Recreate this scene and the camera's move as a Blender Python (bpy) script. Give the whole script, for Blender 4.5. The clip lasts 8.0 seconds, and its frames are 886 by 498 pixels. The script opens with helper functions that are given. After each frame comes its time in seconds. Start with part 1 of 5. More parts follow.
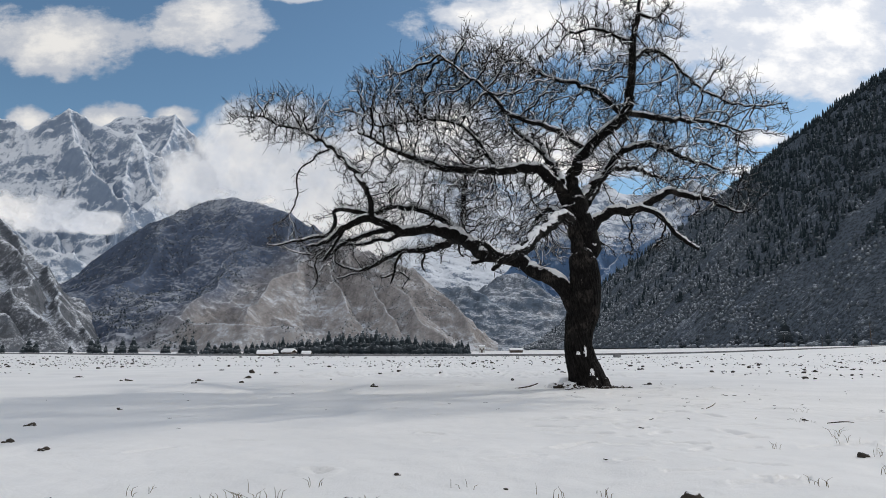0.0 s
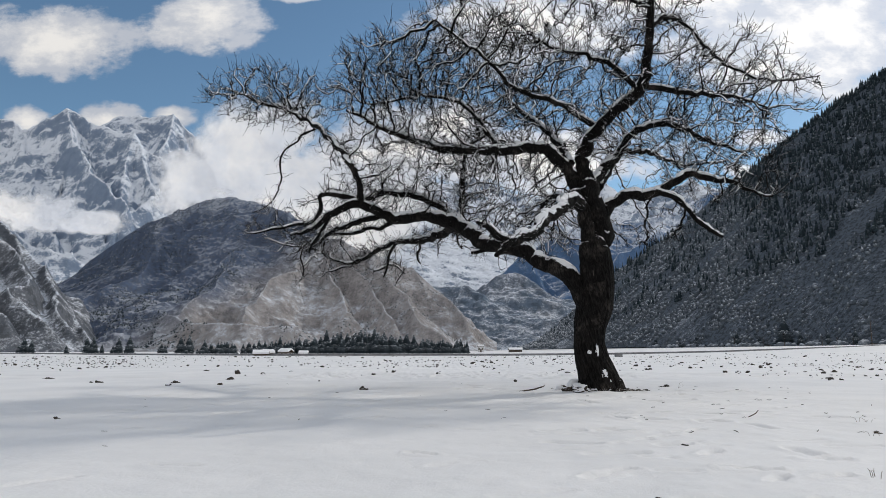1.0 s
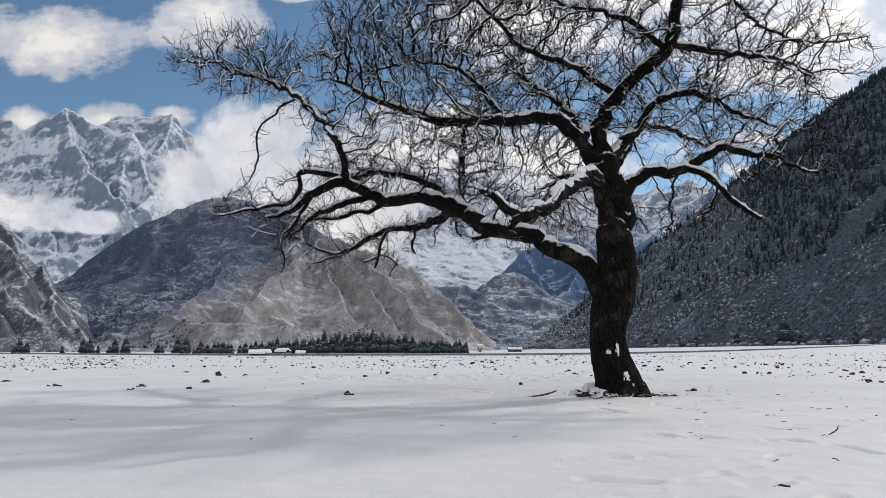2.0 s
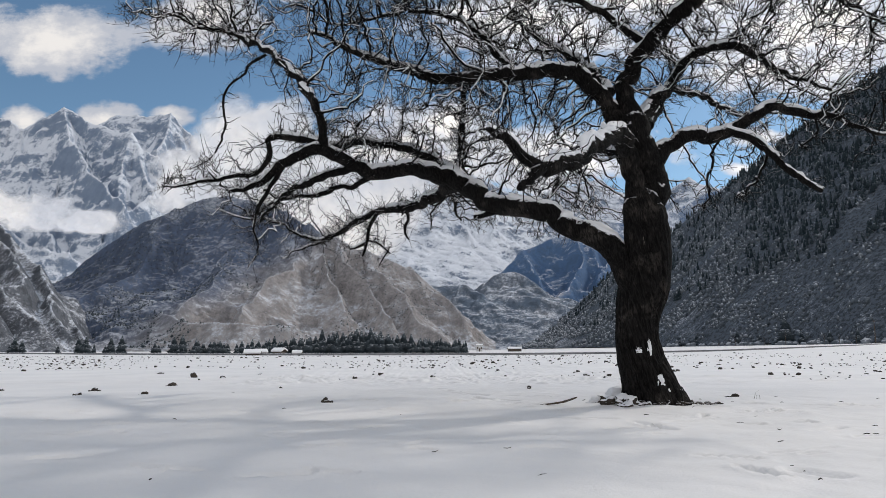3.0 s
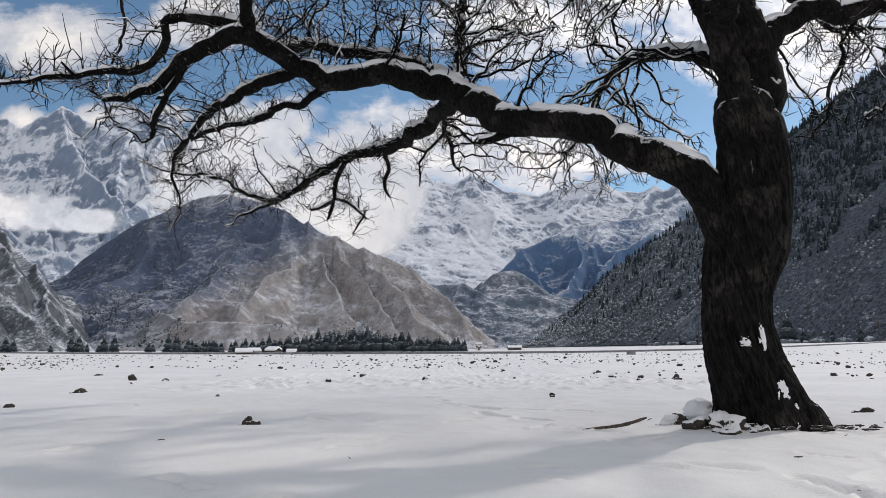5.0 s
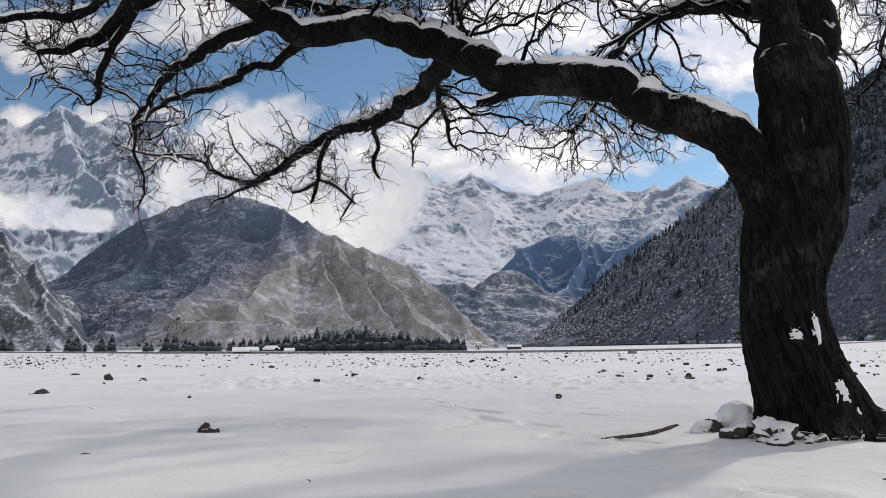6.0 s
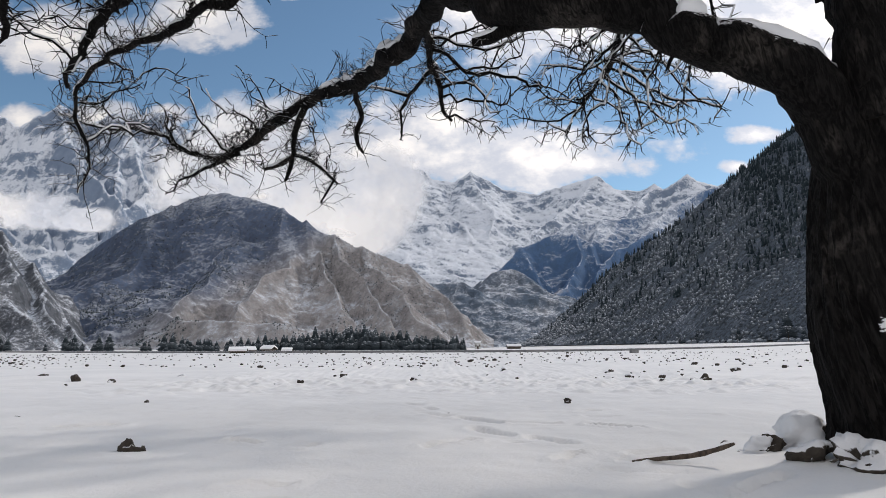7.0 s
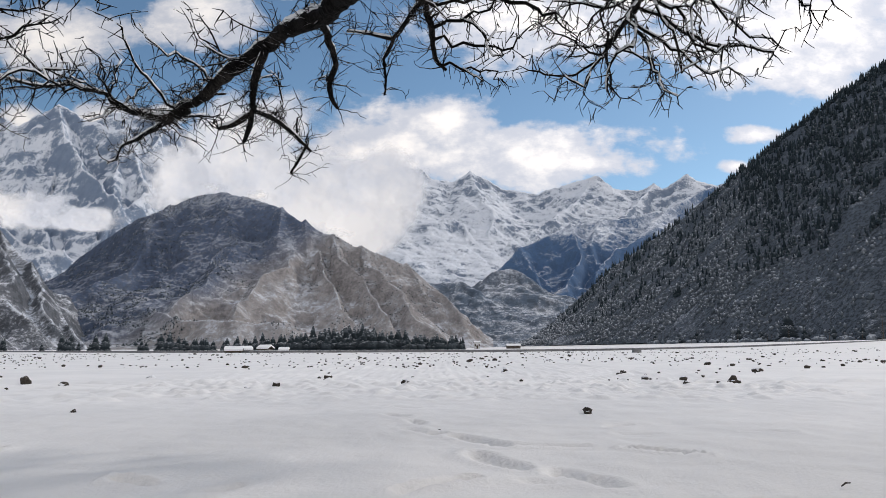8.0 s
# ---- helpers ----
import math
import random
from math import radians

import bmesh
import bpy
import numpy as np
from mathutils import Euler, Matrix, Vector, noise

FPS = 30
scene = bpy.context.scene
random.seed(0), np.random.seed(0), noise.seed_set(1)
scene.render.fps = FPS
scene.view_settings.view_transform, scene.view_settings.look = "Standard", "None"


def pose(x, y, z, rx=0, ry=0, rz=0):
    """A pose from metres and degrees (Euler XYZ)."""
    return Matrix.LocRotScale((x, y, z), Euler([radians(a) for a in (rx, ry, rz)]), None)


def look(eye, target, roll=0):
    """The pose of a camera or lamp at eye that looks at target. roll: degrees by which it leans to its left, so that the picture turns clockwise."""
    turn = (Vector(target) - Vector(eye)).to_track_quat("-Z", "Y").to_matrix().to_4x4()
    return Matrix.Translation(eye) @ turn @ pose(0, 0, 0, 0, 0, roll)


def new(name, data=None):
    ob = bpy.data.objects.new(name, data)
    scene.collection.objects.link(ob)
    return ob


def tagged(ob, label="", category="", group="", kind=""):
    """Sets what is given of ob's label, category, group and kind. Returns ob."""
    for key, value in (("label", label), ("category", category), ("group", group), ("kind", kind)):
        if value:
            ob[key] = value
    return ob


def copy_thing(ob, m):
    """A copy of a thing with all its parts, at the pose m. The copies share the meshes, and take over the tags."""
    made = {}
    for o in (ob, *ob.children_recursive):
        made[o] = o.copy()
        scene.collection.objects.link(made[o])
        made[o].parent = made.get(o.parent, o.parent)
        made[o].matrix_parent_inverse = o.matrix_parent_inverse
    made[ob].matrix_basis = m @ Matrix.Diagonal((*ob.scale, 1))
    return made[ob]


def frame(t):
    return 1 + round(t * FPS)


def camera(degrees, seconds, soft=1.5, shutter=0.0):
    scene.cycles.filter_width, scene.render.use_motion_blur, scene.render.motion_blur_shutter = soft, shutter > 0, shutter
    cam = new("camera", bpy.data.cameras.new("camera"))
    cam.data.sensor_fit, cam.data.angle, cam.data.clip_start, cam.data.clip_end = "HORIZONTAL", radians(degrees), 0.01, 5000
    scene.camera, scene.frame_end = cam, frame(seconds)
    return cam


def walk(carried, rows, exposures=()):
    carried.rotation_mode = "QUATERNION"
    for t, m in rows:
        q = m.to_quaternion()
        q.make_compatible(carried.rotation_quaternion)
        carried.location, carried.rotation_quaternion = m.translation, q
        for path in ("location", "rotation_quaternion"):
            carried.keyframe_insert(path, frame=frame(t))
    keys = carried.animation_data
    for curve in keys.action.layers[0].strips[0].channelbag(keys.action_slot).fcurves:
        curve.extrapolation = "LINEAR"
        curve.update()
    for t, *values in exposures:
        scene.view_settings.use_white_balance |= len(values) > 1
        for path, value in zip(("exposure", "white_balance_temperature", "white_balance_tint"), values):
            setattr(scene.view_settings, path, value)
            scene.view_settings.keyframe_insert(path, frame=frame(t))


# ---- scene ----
cam = camera(66.0, 8.0, soft=0.45)
METRES, EYE, TILT, LEAN, TURN = 10.85, 1.15, 8.5, 0.0, 0.0
ROWS = [
    (0.0, 0.0, 0.0, 0.0, 0.0, 0.0, 0.0),
    (0.5, 0.0016, 0.0477, -0.0117, -0.09, -0.05, 0.01),
    (1.0, 0.0055, 0.1121, -0.0285, -0.16, -0.05, 0.03),
    (1.5, 0.0084, 0.1765, -0.0442, -0.22, -0.06, 0.05),
    (3.0, 0.0167, 0.4017, -0.0999, -0.39, -0.13, 0.09),
    (3.5, 0.0198, 0.472, -0.1189, -0.43, -0.15, 0.11),
    (4.0, 0.0249, 0.5542, -0.1412, -0.47, -0.2, 0.14),
    (4.5, 0.0278, 0.6272, -0.1595, -0.49, -0.23, 0.14),
    (6.0, 0.0393, 0.7581, -0.1978, -0.59, -0.34, 0.17),
    (6.5, 0.0445, 0.7964, -0.2081, -0.62, -0.37, 0.15),
    (7.0, 0.0509, 0.8483, -0.2221, -0.65, -0.4, 0.18),
    (7.5, 0.056, 0.8995, -0.236, -0.69, -0.42, 0.19),
    (8.0, 0.0615, 0.9651, -0.2522, -0.73, -0.44, 0.17),
]
walk(cam, [(t, pose(0, 0, EYE, TILT, LEAN, TURN) @ pose(METRES * x, 1.594 * METRES * y, METRES * z, 90 + .63 * pitch, roll, .63 * yaw)) for t, x, y, z, yaw, pitch, roll in ROWS],
     [(0.0, -.10, 6380, 10.5), (1.5, -.08, 6400, 11), (3.5, -.02, 6430, 12.5), (6.0, 0.0, 6470, 13.5), (8.0, 0.0, 6470, 13.5)])
# ---- world: sky with broken clouds, one sun ----
SUN_EL, SUN_AZ = 36.0, 51.0          # height, and degrees to the right of straight ahead
SUN_DIR = Vector((math.sin(radians(SUN_AZ)) * math.cos(radians(SUN_EL)), math.cos(radians(SUN_AZ)) * math.cos(radians(SUN_EL)), math.sin(radians(SUN_EL))))


class Nodes:
    """A thin wrapper round a node tree."""

    def __init__(self, tree):
        self.t = tree
        self.t.nodes.clear()

    def n(self, node_type, inputs=None, **props):
        node = self.t.nodes.new(node_type)
        for k, v in props.items():
            if k == "op":
                node.operation = v
            elif k == "mode":
                node.blend_type = v
            elif k == "data":
                node.data_type = v
            elif k == "kind":
                node.sky_type = v
            elif k == "attr":
                node.attribute_name = v
            elif k == "noise_kind":
                node.noise_type = v
            elif k == "clamp":
                node.use_clamp = v
            elif k == "interp":
                node.interpolation_type = v
        for k, v in (inputs or {}).items():
            if isinstance(v, bpy.types.NodeSocket):
                self.t.links.new(v, node.inputs[k])
            else:
                node.inputs[k].default_value = v
        return node

    def math(self, op, a, b=0.0, c=None, clamp=False):
        ins = {0: a, 1: b}
        if c is not None:
            ins[2] = c
        return self.n("ShaderNodeMath", ins, op=op, clamp=clamp).outputs[0]

    def mix(self, f, a, b, mode="MIX"):
        node = self.n("ShaderNodeMix", {0: f, 6: a, 7: b}, data="RGBA", mode=mode)
        return node.outputs[2]

    def step(self, x, lo, hi, a=0.0, b=1.0):
        return self.n("ShaderNodeMapRange", {0: x, 1: lo, 2: hi, 3: a, 4: b}, interp="SMOOTHSTEP").outputs[0]

    def noise(self, vec, scale, detail=4.0, rough=0.55, warp=0.0):
        return self.n("ShaderNodeTexNoise", {"Vector": vec, "Scale": scale, "Detail": detail, "Roughness": rough, "Distortion": warp}).outputs[0]


world = bpy.data.worlds.new("sky")
scene.world = world
world.use_nodes = True
W = Nodes(world.node_tree)
sky = W.n("ShaderNodeTexSky", kind="NISHITA")
sky.sun_disc = False
sky.sun_elevation, sky.sun_rotation = radians(SUN_EL), radians(SUN_AZ)
sky.altitude, sky.air_density, sky.dust_density, sky.ozone_density = 2000, 1.0, 1.2, 1.0
way = W.n("ShaderNodeTexCoord").outputs["Generated"]
sep = W.n("ShaderNodeSeparateXYZ", {0: way})
ahead = W.math("MAXIMUM", sep.outputs[1], 0.02)
cu, cv = W.math("DIVIDE", sep.outputs[0], ahead), W.math("DIVIDE", sep.outputs[2], ahead)
# each cloud: across, up (as slopes from straight ahead), half width, half height
CLOUDS = [(-.60, .475, .14, .062), (-.373, .510, .10, .055), (-.630, .346, .042, .026), (-.505, .345, .060, .030), (-.410, .350, .040, .02),
          (.010, .330, .095, .060), (.120, .285, .23, .055), (-.080, .300, .130, .080), (.245, .272, .105, .026), (.481, .320, .048, .017),
          (.452, .270, .030, .012), (.560, .490, .27, .115), (.155, .505, .175, .085), (.035, .520, .060, .026), (-.229, .55, .05, .013), (.33, .56, .2, .07)]
heap = None
for a, b, wa, hb in CLOUDS:
    da = W.math("MULTIPLY", W.math("SUBTRACT", cu, a), 1 / wa)
    db = W.math("MULTIPLY", W.math("SUBTRACT", cv, b), 1 / hb)
    d = W.math("SUBTRACT", 1.0, W.math("SQRT", W.math("ADD", W.math("MULTIPLY", da, da), W.math("MULTIPLY", db, db))))
    heap = d if heap is None else W.math("MAXIMUM", heap, d)
flat = W.n("ShaderNodeCombineXYZ", {0: cu, 1: W.math("MULTIPLY", cv, 1.5), 2: 0.0}).outputs[0]
heap = W.math("MAXIMUM", heap, W.step(sep.outputs[1], .30, .0, -1.0, .62))
behind = W.step(sep.outputs[1], .3, .15)
flat = W.mix(behind, flat, W.n("ShaderNodeVectorMath", {0: way, 3: .6}, op="SCALE").outputs[0])
billow = W.noise(flat, 9.0, 8.0, 0.6)
puff = W.noise(flat, 26.0, 6.0, 0.6)
dens = W.math("ADD", heap, W.math("MULTIPLY", W.math("SUBTRACT", billow, 0.5), 2.0))
dens = W.math("ADD", dens, W.math("MULTIPLY", W.math("SUBTRACT", puff, 0.5), 0.7))
cover = W.step(dens, -0.08, 0.36)
thick = W.step(W.math("ADD", W.math("MULTIPLY", dens, .5), W.math("SUBTRACT", W.noise(flat, 15.0, 5.0, .6), .5)), .1, .6)
# clouds stand brighter towards the sun
near_sun = W.n("ShaderNodeVectorMath", {0: way, 1: SUN_DIR}, op="DOT_PRODUCT").outputs["Value"]
glow = W.step(near_sun, .35, 1.0, 1.0, 1.45)
white = W.mix(thick, (4.1, 4.35, 4.8, 1), (7.1, 6.9, 6.55, 1))
white = W.n("ShaderNodeVectorMath", {0: white, 3: glow}, op="SCALE").outputs[0]
blue = W.n("ShaderNodeVectorMath", {0: sky.outputs[0], 1: (.79, .93, .89)}, op="MULTIPLY").outputs[0]
sky_mix = W.mix(cover, blue, white)
bg = W.n("ShaderNodeBackground", {0: sky_mix, 1: 0.124})
W.t.links.new(bg.outputs[0], W.n("ShaderNodeOutputWorld").inputs[0])

sun = new("sun", bpy.data.lights.new("sun", "SUN"))
sun.data.energy, sun.data.angle, sun.data.color = 1.62, radians(2.2), (1.0, 0.93, 0.83)
sun.matrix_world = look((0, 0, 0), -SUN_DIR)


# ---- materials ----
def material(name):
    m = bpy.data.materials.new(name)
    m.use_nodes = True
    return m, Nodes(m.node_tree)


def finish(N, colour, rough=0.8, bump=None, dist=0.02, strength=1.0, spec=0.3, sss=None):
    ins = {"Base Color": colour, "Roughness": rough, "Specular IOR Level": spec}
    if bump is not None:
        ins["Normal"] = N.n("ShaderNodeBump", {"Height": bump, "Distance": dist, "Strength": strength}).outputs[0]
    b = N.n("ShaderNodeBsdfPrincipled", ins)
    N.t.links.new(b.outputs[0], N.n("ShaderNodeOutputMaterial").inputs[0])
    return b


def mat_snow_field():
    m, N = material("field_snow")
    g = N.n("ShaderNodeNewGeometry")
    p = g.outputs["Position"]
    big, mid, fine = N.noise(p, .35, 4), N.noise(p, 2.2, 5, .6), N.noise(p, 30, 4, .65)
    # trampled bare soil shows through the ploughed part of the field
    rough_part = N.step(N.n("ShaderNodeSeparateXYZ", {0: p}).outputs[1], 28.0, 42.0)
    soil = N.math("MULTIPLY", rough_part, N.step(N.math("ADD", N.math("MULTIPLY", mid, .6), N.math("MULTIPLY", N.noise(p, 6, 4, .6), .5)), .71, .79))
    snow = N.mix(N.step(big, .3, .7), (.78, .775, .765, 1), (.86, .85, .835, 1))
    snow = N.mix(N.step(fine, .42, .75, 0, .12), snow, (.66, .66, .68, 1))
    earth = N.mix(fine, (.05, .04, .032, 1), (.13, .105, .085, 1))
    col = N.mix(N.math("MULTIPLY", soil, .8), snow, earth)
    finish(N, col, .75, N.math("ADD", N.math("MULTIPLY", mid, .7), N.math("MULTIPLY", fine, .3)), .035, .7)
    return m


def mat_snow(name="fresh_snow"):
    m, N = material(name)
    p = N.n("ShaderNodeTexCoord").outputs["Object"]
    a, f = N.noise(p, 5, 5, .6), N.noise(p, 45, 4, .65)
    finish(N, N.mix(a, (.80, .81, .83, 1), (.90, .90, .90, 1)), .7, N.math("ADD", N.math("MULTIPLY", a, .7), N.math("MULTIPLY", f, .3)), .03, .8)
    return m


def mat_bark(name, snow, scale=1.0, tone=1.0):
    """Dark furrowed bark; snow lies on what faces up, more of it where snow is higher."""
    m, N = material(name)
    g = N.n("ShaderNodeNewGeometry")
    p = N.n("ShaderNodeTexCoord").outputs["Object"]
    lean = N.math("MULTIPLY", N.n("ShaderNodeSeparateXYZ", {0: p}).outputs[2], .22)
    twist = N.n("ShaderNodeVectorMath", {0: p, 1: N.n("ShaderNodeCombineXYZ", {0: lean, 1: 0.0, 2: 0.0}).outputs[0]}, op="ADD").outputs[0]
    stretched = N.n("ShaderNodeVectorMath", {0: twist, 1: (1, 1, .20)}, op="MULTIPLY").outputs[0]
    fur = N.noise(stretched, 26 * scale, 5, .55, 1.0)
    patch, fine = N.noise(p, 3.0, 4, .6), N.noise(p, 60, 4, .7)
    # Dark furrowed bark; tone lightens its ridges in place of light catching them
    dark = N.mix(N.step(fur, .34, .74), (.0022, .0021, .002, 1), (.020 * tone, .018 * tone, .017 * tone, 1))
    # Paler brown patches strewn by noise, raised to stand for sunlit bark
    pale_bark = N.mix(N.step(fur, .30, .75), (.008, .0072, .0066, 1), (.10, .087, .077, 1))
    dark = N.mix(N.step(N.noise(p, 1.3, 5, .65), .52, .66, 0, .75), dark, pale_bark)
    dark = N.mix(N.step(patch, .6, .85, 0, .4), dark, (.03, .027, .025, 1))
    up = N.n("ShaderNodeSeparateXYZ", {0: g.outputs["Normal"]}).outputs[2]
    lay = N.math("ADD", up, N.math("MULTIPLY", N.math("SUBTRACT", N.noise(p, 9, 4, .65), .5), 1.6))
    cover = N.step(lay, 1.0 - snow, 1.12 - snow)
    col = N.mix(cover, dark, (.86, .86, .87, 1))
    h = N.math("ADD", N.math("MULTIPLY", fur, .8), N.math("MULTIPLY", fine, .2))
    finish(N, col, .88, h, .09, 1.0, .12)
    return m


def mat_mountain(name, rock_a, rock_b, snow_lo, snow_hi, scale, wood=0.0, wood_scale=.05, tan=0.0, zone=None, grain=1.9, height=None):
    """Rock with snow on the flatter and higher parts, and dark scrub dusted with snow; blue haze is mixed into the
    colours.
    """
    m, N = material(name)
    g = N.n("ShaderNodeNewGeometry")
    p = g.outputs["Position"]
    up = N.n("ShaderNodeSeparateXYZ", {0: g.outputs["Normal"]}).outputs[2]
    big, mid, fine = N.noise(p, scale, 6, .6, .4), N.noise(p, scale * 6, 6, .65), N.noise(p, scale * 26, 8, .75)
    lay = N.math("ADD", up, N.math("ADD", N.math("MULTIPLY", N.math("SUBTRACT", big, .5), 1.1), N.math("MULTIPLY", N.math("SUBTRACT", mid, .5), .9)))
    lay = N.math("ADD", lay, N.math("MULTIPLY", N.math("SUBTRACT", fine, .5), grain))
    if height:                                 # more snow holds higher up
        lay = N.math("ADD", lay, N.step(N.n("ShaderNodeSeparateXYZ", {0: p}).outputs[2], height[0], height[1], 0.0, height[2]))
    cover = N.step(lay, snow_lo, snow_hi)
    rock = N.mix(mid, rock_a, rock_b)
    if tan:
        rock = N.mix(N.math("MULTIPLY", N.step(big, .45, .62), tan), rock, (.36, .315, .27, 1))
    if zone:                                   # pale grass and talus lightened as if sunlit; rock and brush opposite, blued as if shaded
        lo, hi, sunlit_col, shaded_col = zone
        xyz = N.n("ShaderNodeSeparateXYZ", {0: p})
        z = N.math("SUBTRACT", xyz.outputs[2], N.math("MULTIPLY", N.math("ADD", xyz.outputs[0], 290.0), .9))   # the grass and its sunlit tone climb towards the sunny side
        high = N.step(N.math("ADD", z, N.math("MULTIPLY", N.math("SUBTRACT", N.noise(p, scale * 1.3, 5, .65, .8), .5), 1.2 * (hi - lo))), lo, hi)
        rock = N.mix(.7, rock, N.mix(high, sunlit_col, shaded_col))
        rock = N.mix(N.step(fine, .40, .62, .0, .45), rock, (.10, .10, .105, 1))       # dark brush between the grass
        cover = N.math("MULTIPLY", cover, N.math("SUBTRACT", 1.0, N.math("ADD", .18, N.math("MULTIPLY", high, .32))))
    if wood:
        trees = N.step(N.noise(p, wood_scale, 5, .75), .48, .56)
        rock = N.mix(N.math("MULTIPLY", trees, wood), rock, (.028, .034, .036, 1))
        cover = N.math("MULTIPLY", cover, N.math("SUBTRACT", 1.0, N.math("MULTIPLY", trees, .6)))
    # Snow is tinted blue too, for the haze of distance
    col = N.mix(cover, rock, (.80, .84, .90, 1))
    finish(N, col, .9, N.math("ADD", mid, N.math("MULTIPLY", fine, .8)), 10 / (scale * 300), 1.0, .1)
    return m


def mat_leafy(name, dark, light, snow, scale, full=1.0):
    """Needles or frosted twigs of a tree, snow on what faces up."""
    m, N = material(name)
    g = N.n("ShaderNodeNewGeometry")
    p = g.outputs["Position"]
    up = N.n("ShaderNodeSeparateXYZ", {0: g.outputs["Normal"]}).outputs[2]
    a = N.noise(p, scale, 4, .7)
    isl = g.outputs["Random Per Island"]
    col = N.mix(isl, dark, light)
    lay = N.math("ADD", up, N.math("MULTIPLY", N.math("SUBTRACT", a, .5), 2.2))
    lay = N.math("ADD", lay, N.math("MULTIPLY", N.math("SUBTRACT", isl, .5), .7))
    col = N.mix(N.step(lay, 1.0 - snow, 1.5 - snow, 0.0, full), col, (.78, .82, .87, 1))
    finish(N, col, .9, a, .1, .5, .1)
    return m


def mat_plain(name, a, b, scale, rough=.85, dist=.02, stretch=(1, 1, 1)):
    m, N = material(name)
    p = N.n("ShaderNodeVectorMath", {0: N.n("ShaderNodeTexCoord").outputs["Object"], 1: stretch}, op="MULTIPLY").outputs[0]
    x = N.noise(p, scale, 6, .65)
    finish(N, N.mix(N.step(x, .3, .7), a, b), rough, x, dist, .8, .25)
    return m


def mat_soil_snow(name, snow):
    """Dark frozen earth with a cap of snow."""
    m, N = material(name)
    g = N.n("ShaderNodeNewGeometry")
    p = g.outputs["Position"]
    up = N.n("ShaderNodeSeparateXYZ", {0: g.outputs["Normal"]}).outputs[2]
    a = N.noise(p, 18, 5, .65)
    lay = N.math("ADD", up, N.math("MULTIPLY", N.math("SUBTRACT", N.noise(p, 7, 4, .6), .5), 1.3))
    col = N.mix(a, (.025, .021, .018, 1), (.10, .085, .07, 1))
    finish(N, N.mix(N.step(lay, 1.0 - snow, 1.15 - snow), col, (.84, .84, .85, 1)), .9, a, .03, .9, .15)
    return m


def mat_cloud():
    m, N = material("cloud_vapour")
    d = N.n("ShaderNodeAttribute", attr="vapour").outputs["Fac"]
    p = N.n("ShaderNodeNewGeometry").outputs["Position"]
    soft = N.noise(p, .006, 7, .6)
    cover = N.step(N.math("ADD", d, N.math("MULTIPLY", N.math("SUBTRACT", soft, .5), 1.0)), .16, .66)
    tone = N.mix(N.step(N.noise(p, .0035, 5, .6), .35, .65), (.72, .74, .78, 1), (.97, .94, .90, 1))
    dim = N.n("ShaderNodeVectorMath", {0: tone, 3: .64}, op="SCALE").outputs[0]
    lit = N.n("ShaderNodeBsdfDiffuse", {0: dim})
    thin = N.n("ShaderNodeBsdfTranslucent", {0: dim})
    both = N.n("ShaderNodeMixShader", {0: .5, 1: lit.outputs[0], 2: thin.outputs[0]})
    # Glow added for the brightness of sunlit vapour; the cloud is no source
    gl = N.n("ShaderNodeEmission", {0: tone, 1: .46})
    both = N.n("ShaderNodeAddShader", {0: both.outputs[0], 1: gl.outputs[0]})
    out = N.n("ShaderNodeMixShader", {0: cover, 1: N.n("ShaderNodeBsdfTransparent").outputs[0], 2: both.outputs[0]})
    N.t.links.new(out.outputs[0], N.n("ShaderNodeOutputMaterial").inputs[0])
    return m


M_FIELD, M_SNOW = mat_snow_field(), mat_snow()
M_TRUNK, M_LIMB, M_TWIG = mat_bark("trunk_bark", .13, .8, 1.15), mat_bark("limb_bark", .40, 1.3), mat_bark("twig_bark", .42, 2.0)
# Blue in these mountain colours is distance haze mixed into rock and scrub
M_MASSIF = mat_mountain("hazed_rock_snow", (.15, .205, .30, 1), (.31, .38, .48, 1), .34, .68, .005, grain=1.2)
M_RANGE = mat_mountain("hazed_snow_range", (.15, .20, .29, 1), (.30, .36, .44, 1), .38, .72, .004, grain=1.3)
M_SPUR = mat_mountain("hazed_spur_rock", (.065, .13, .25, 1), (.15, .24, .39, 1), .70, 1.18, .005, .2, .03, grain=1.3, height=(230, 470, .50))
M_VALLEY = mat_mountain("hazed_valley_scrub", (.10, .14, .20, 1), (.19, .235, .29, 1), .70, 1.3, .008, .3, .06, .15, grain=1.6)
# Zone colours of M_MID hold its sunlit side and its shaded, hazy side
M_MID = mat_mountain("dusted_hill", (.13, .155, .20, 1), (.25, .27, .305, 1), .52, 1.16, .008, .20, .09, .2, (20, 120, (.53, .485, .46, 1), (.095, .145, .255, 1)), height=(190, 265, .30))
M_LEFT = mat_mountain("dusted_slope", (.10, .115, .14, 1), (.20, .212, .235, 1), .55, 1.05, .012, .4, .10, .08)
M_FOREST = mat_mountain("forest_floor", (.085, .105, .13, 1), (.16, .182, .21, 1), .84, 1.40, .02, .70, .30)
M_FIR, M_SLOPE_FIR = mat_leafy("fir_needles", (.035, .047, .055, 1), (.10, .12, .135, 1), .52, 1.6, .75), mat_leafy("slope_firs", (.016, .026, .032, 1), (.045, .062, .070, 1), .05, .5, .30)
M_SHRUB = mat_leafy("frosted_shrubs", (.08, .098, .115, 1), (.19, .213, .235, 1), .40, .8, .46)
M_SOIL, M_STONE = mat_soil_snow("frozen_soil", .14), mat_soil_snow("snowy_stone", .82)
M_WOOD = mat_plain("weathered_wood", (.04, .032, .026, 1), (.13, .10, .075, 1), 6, .85, .02, (6, 6, 1))
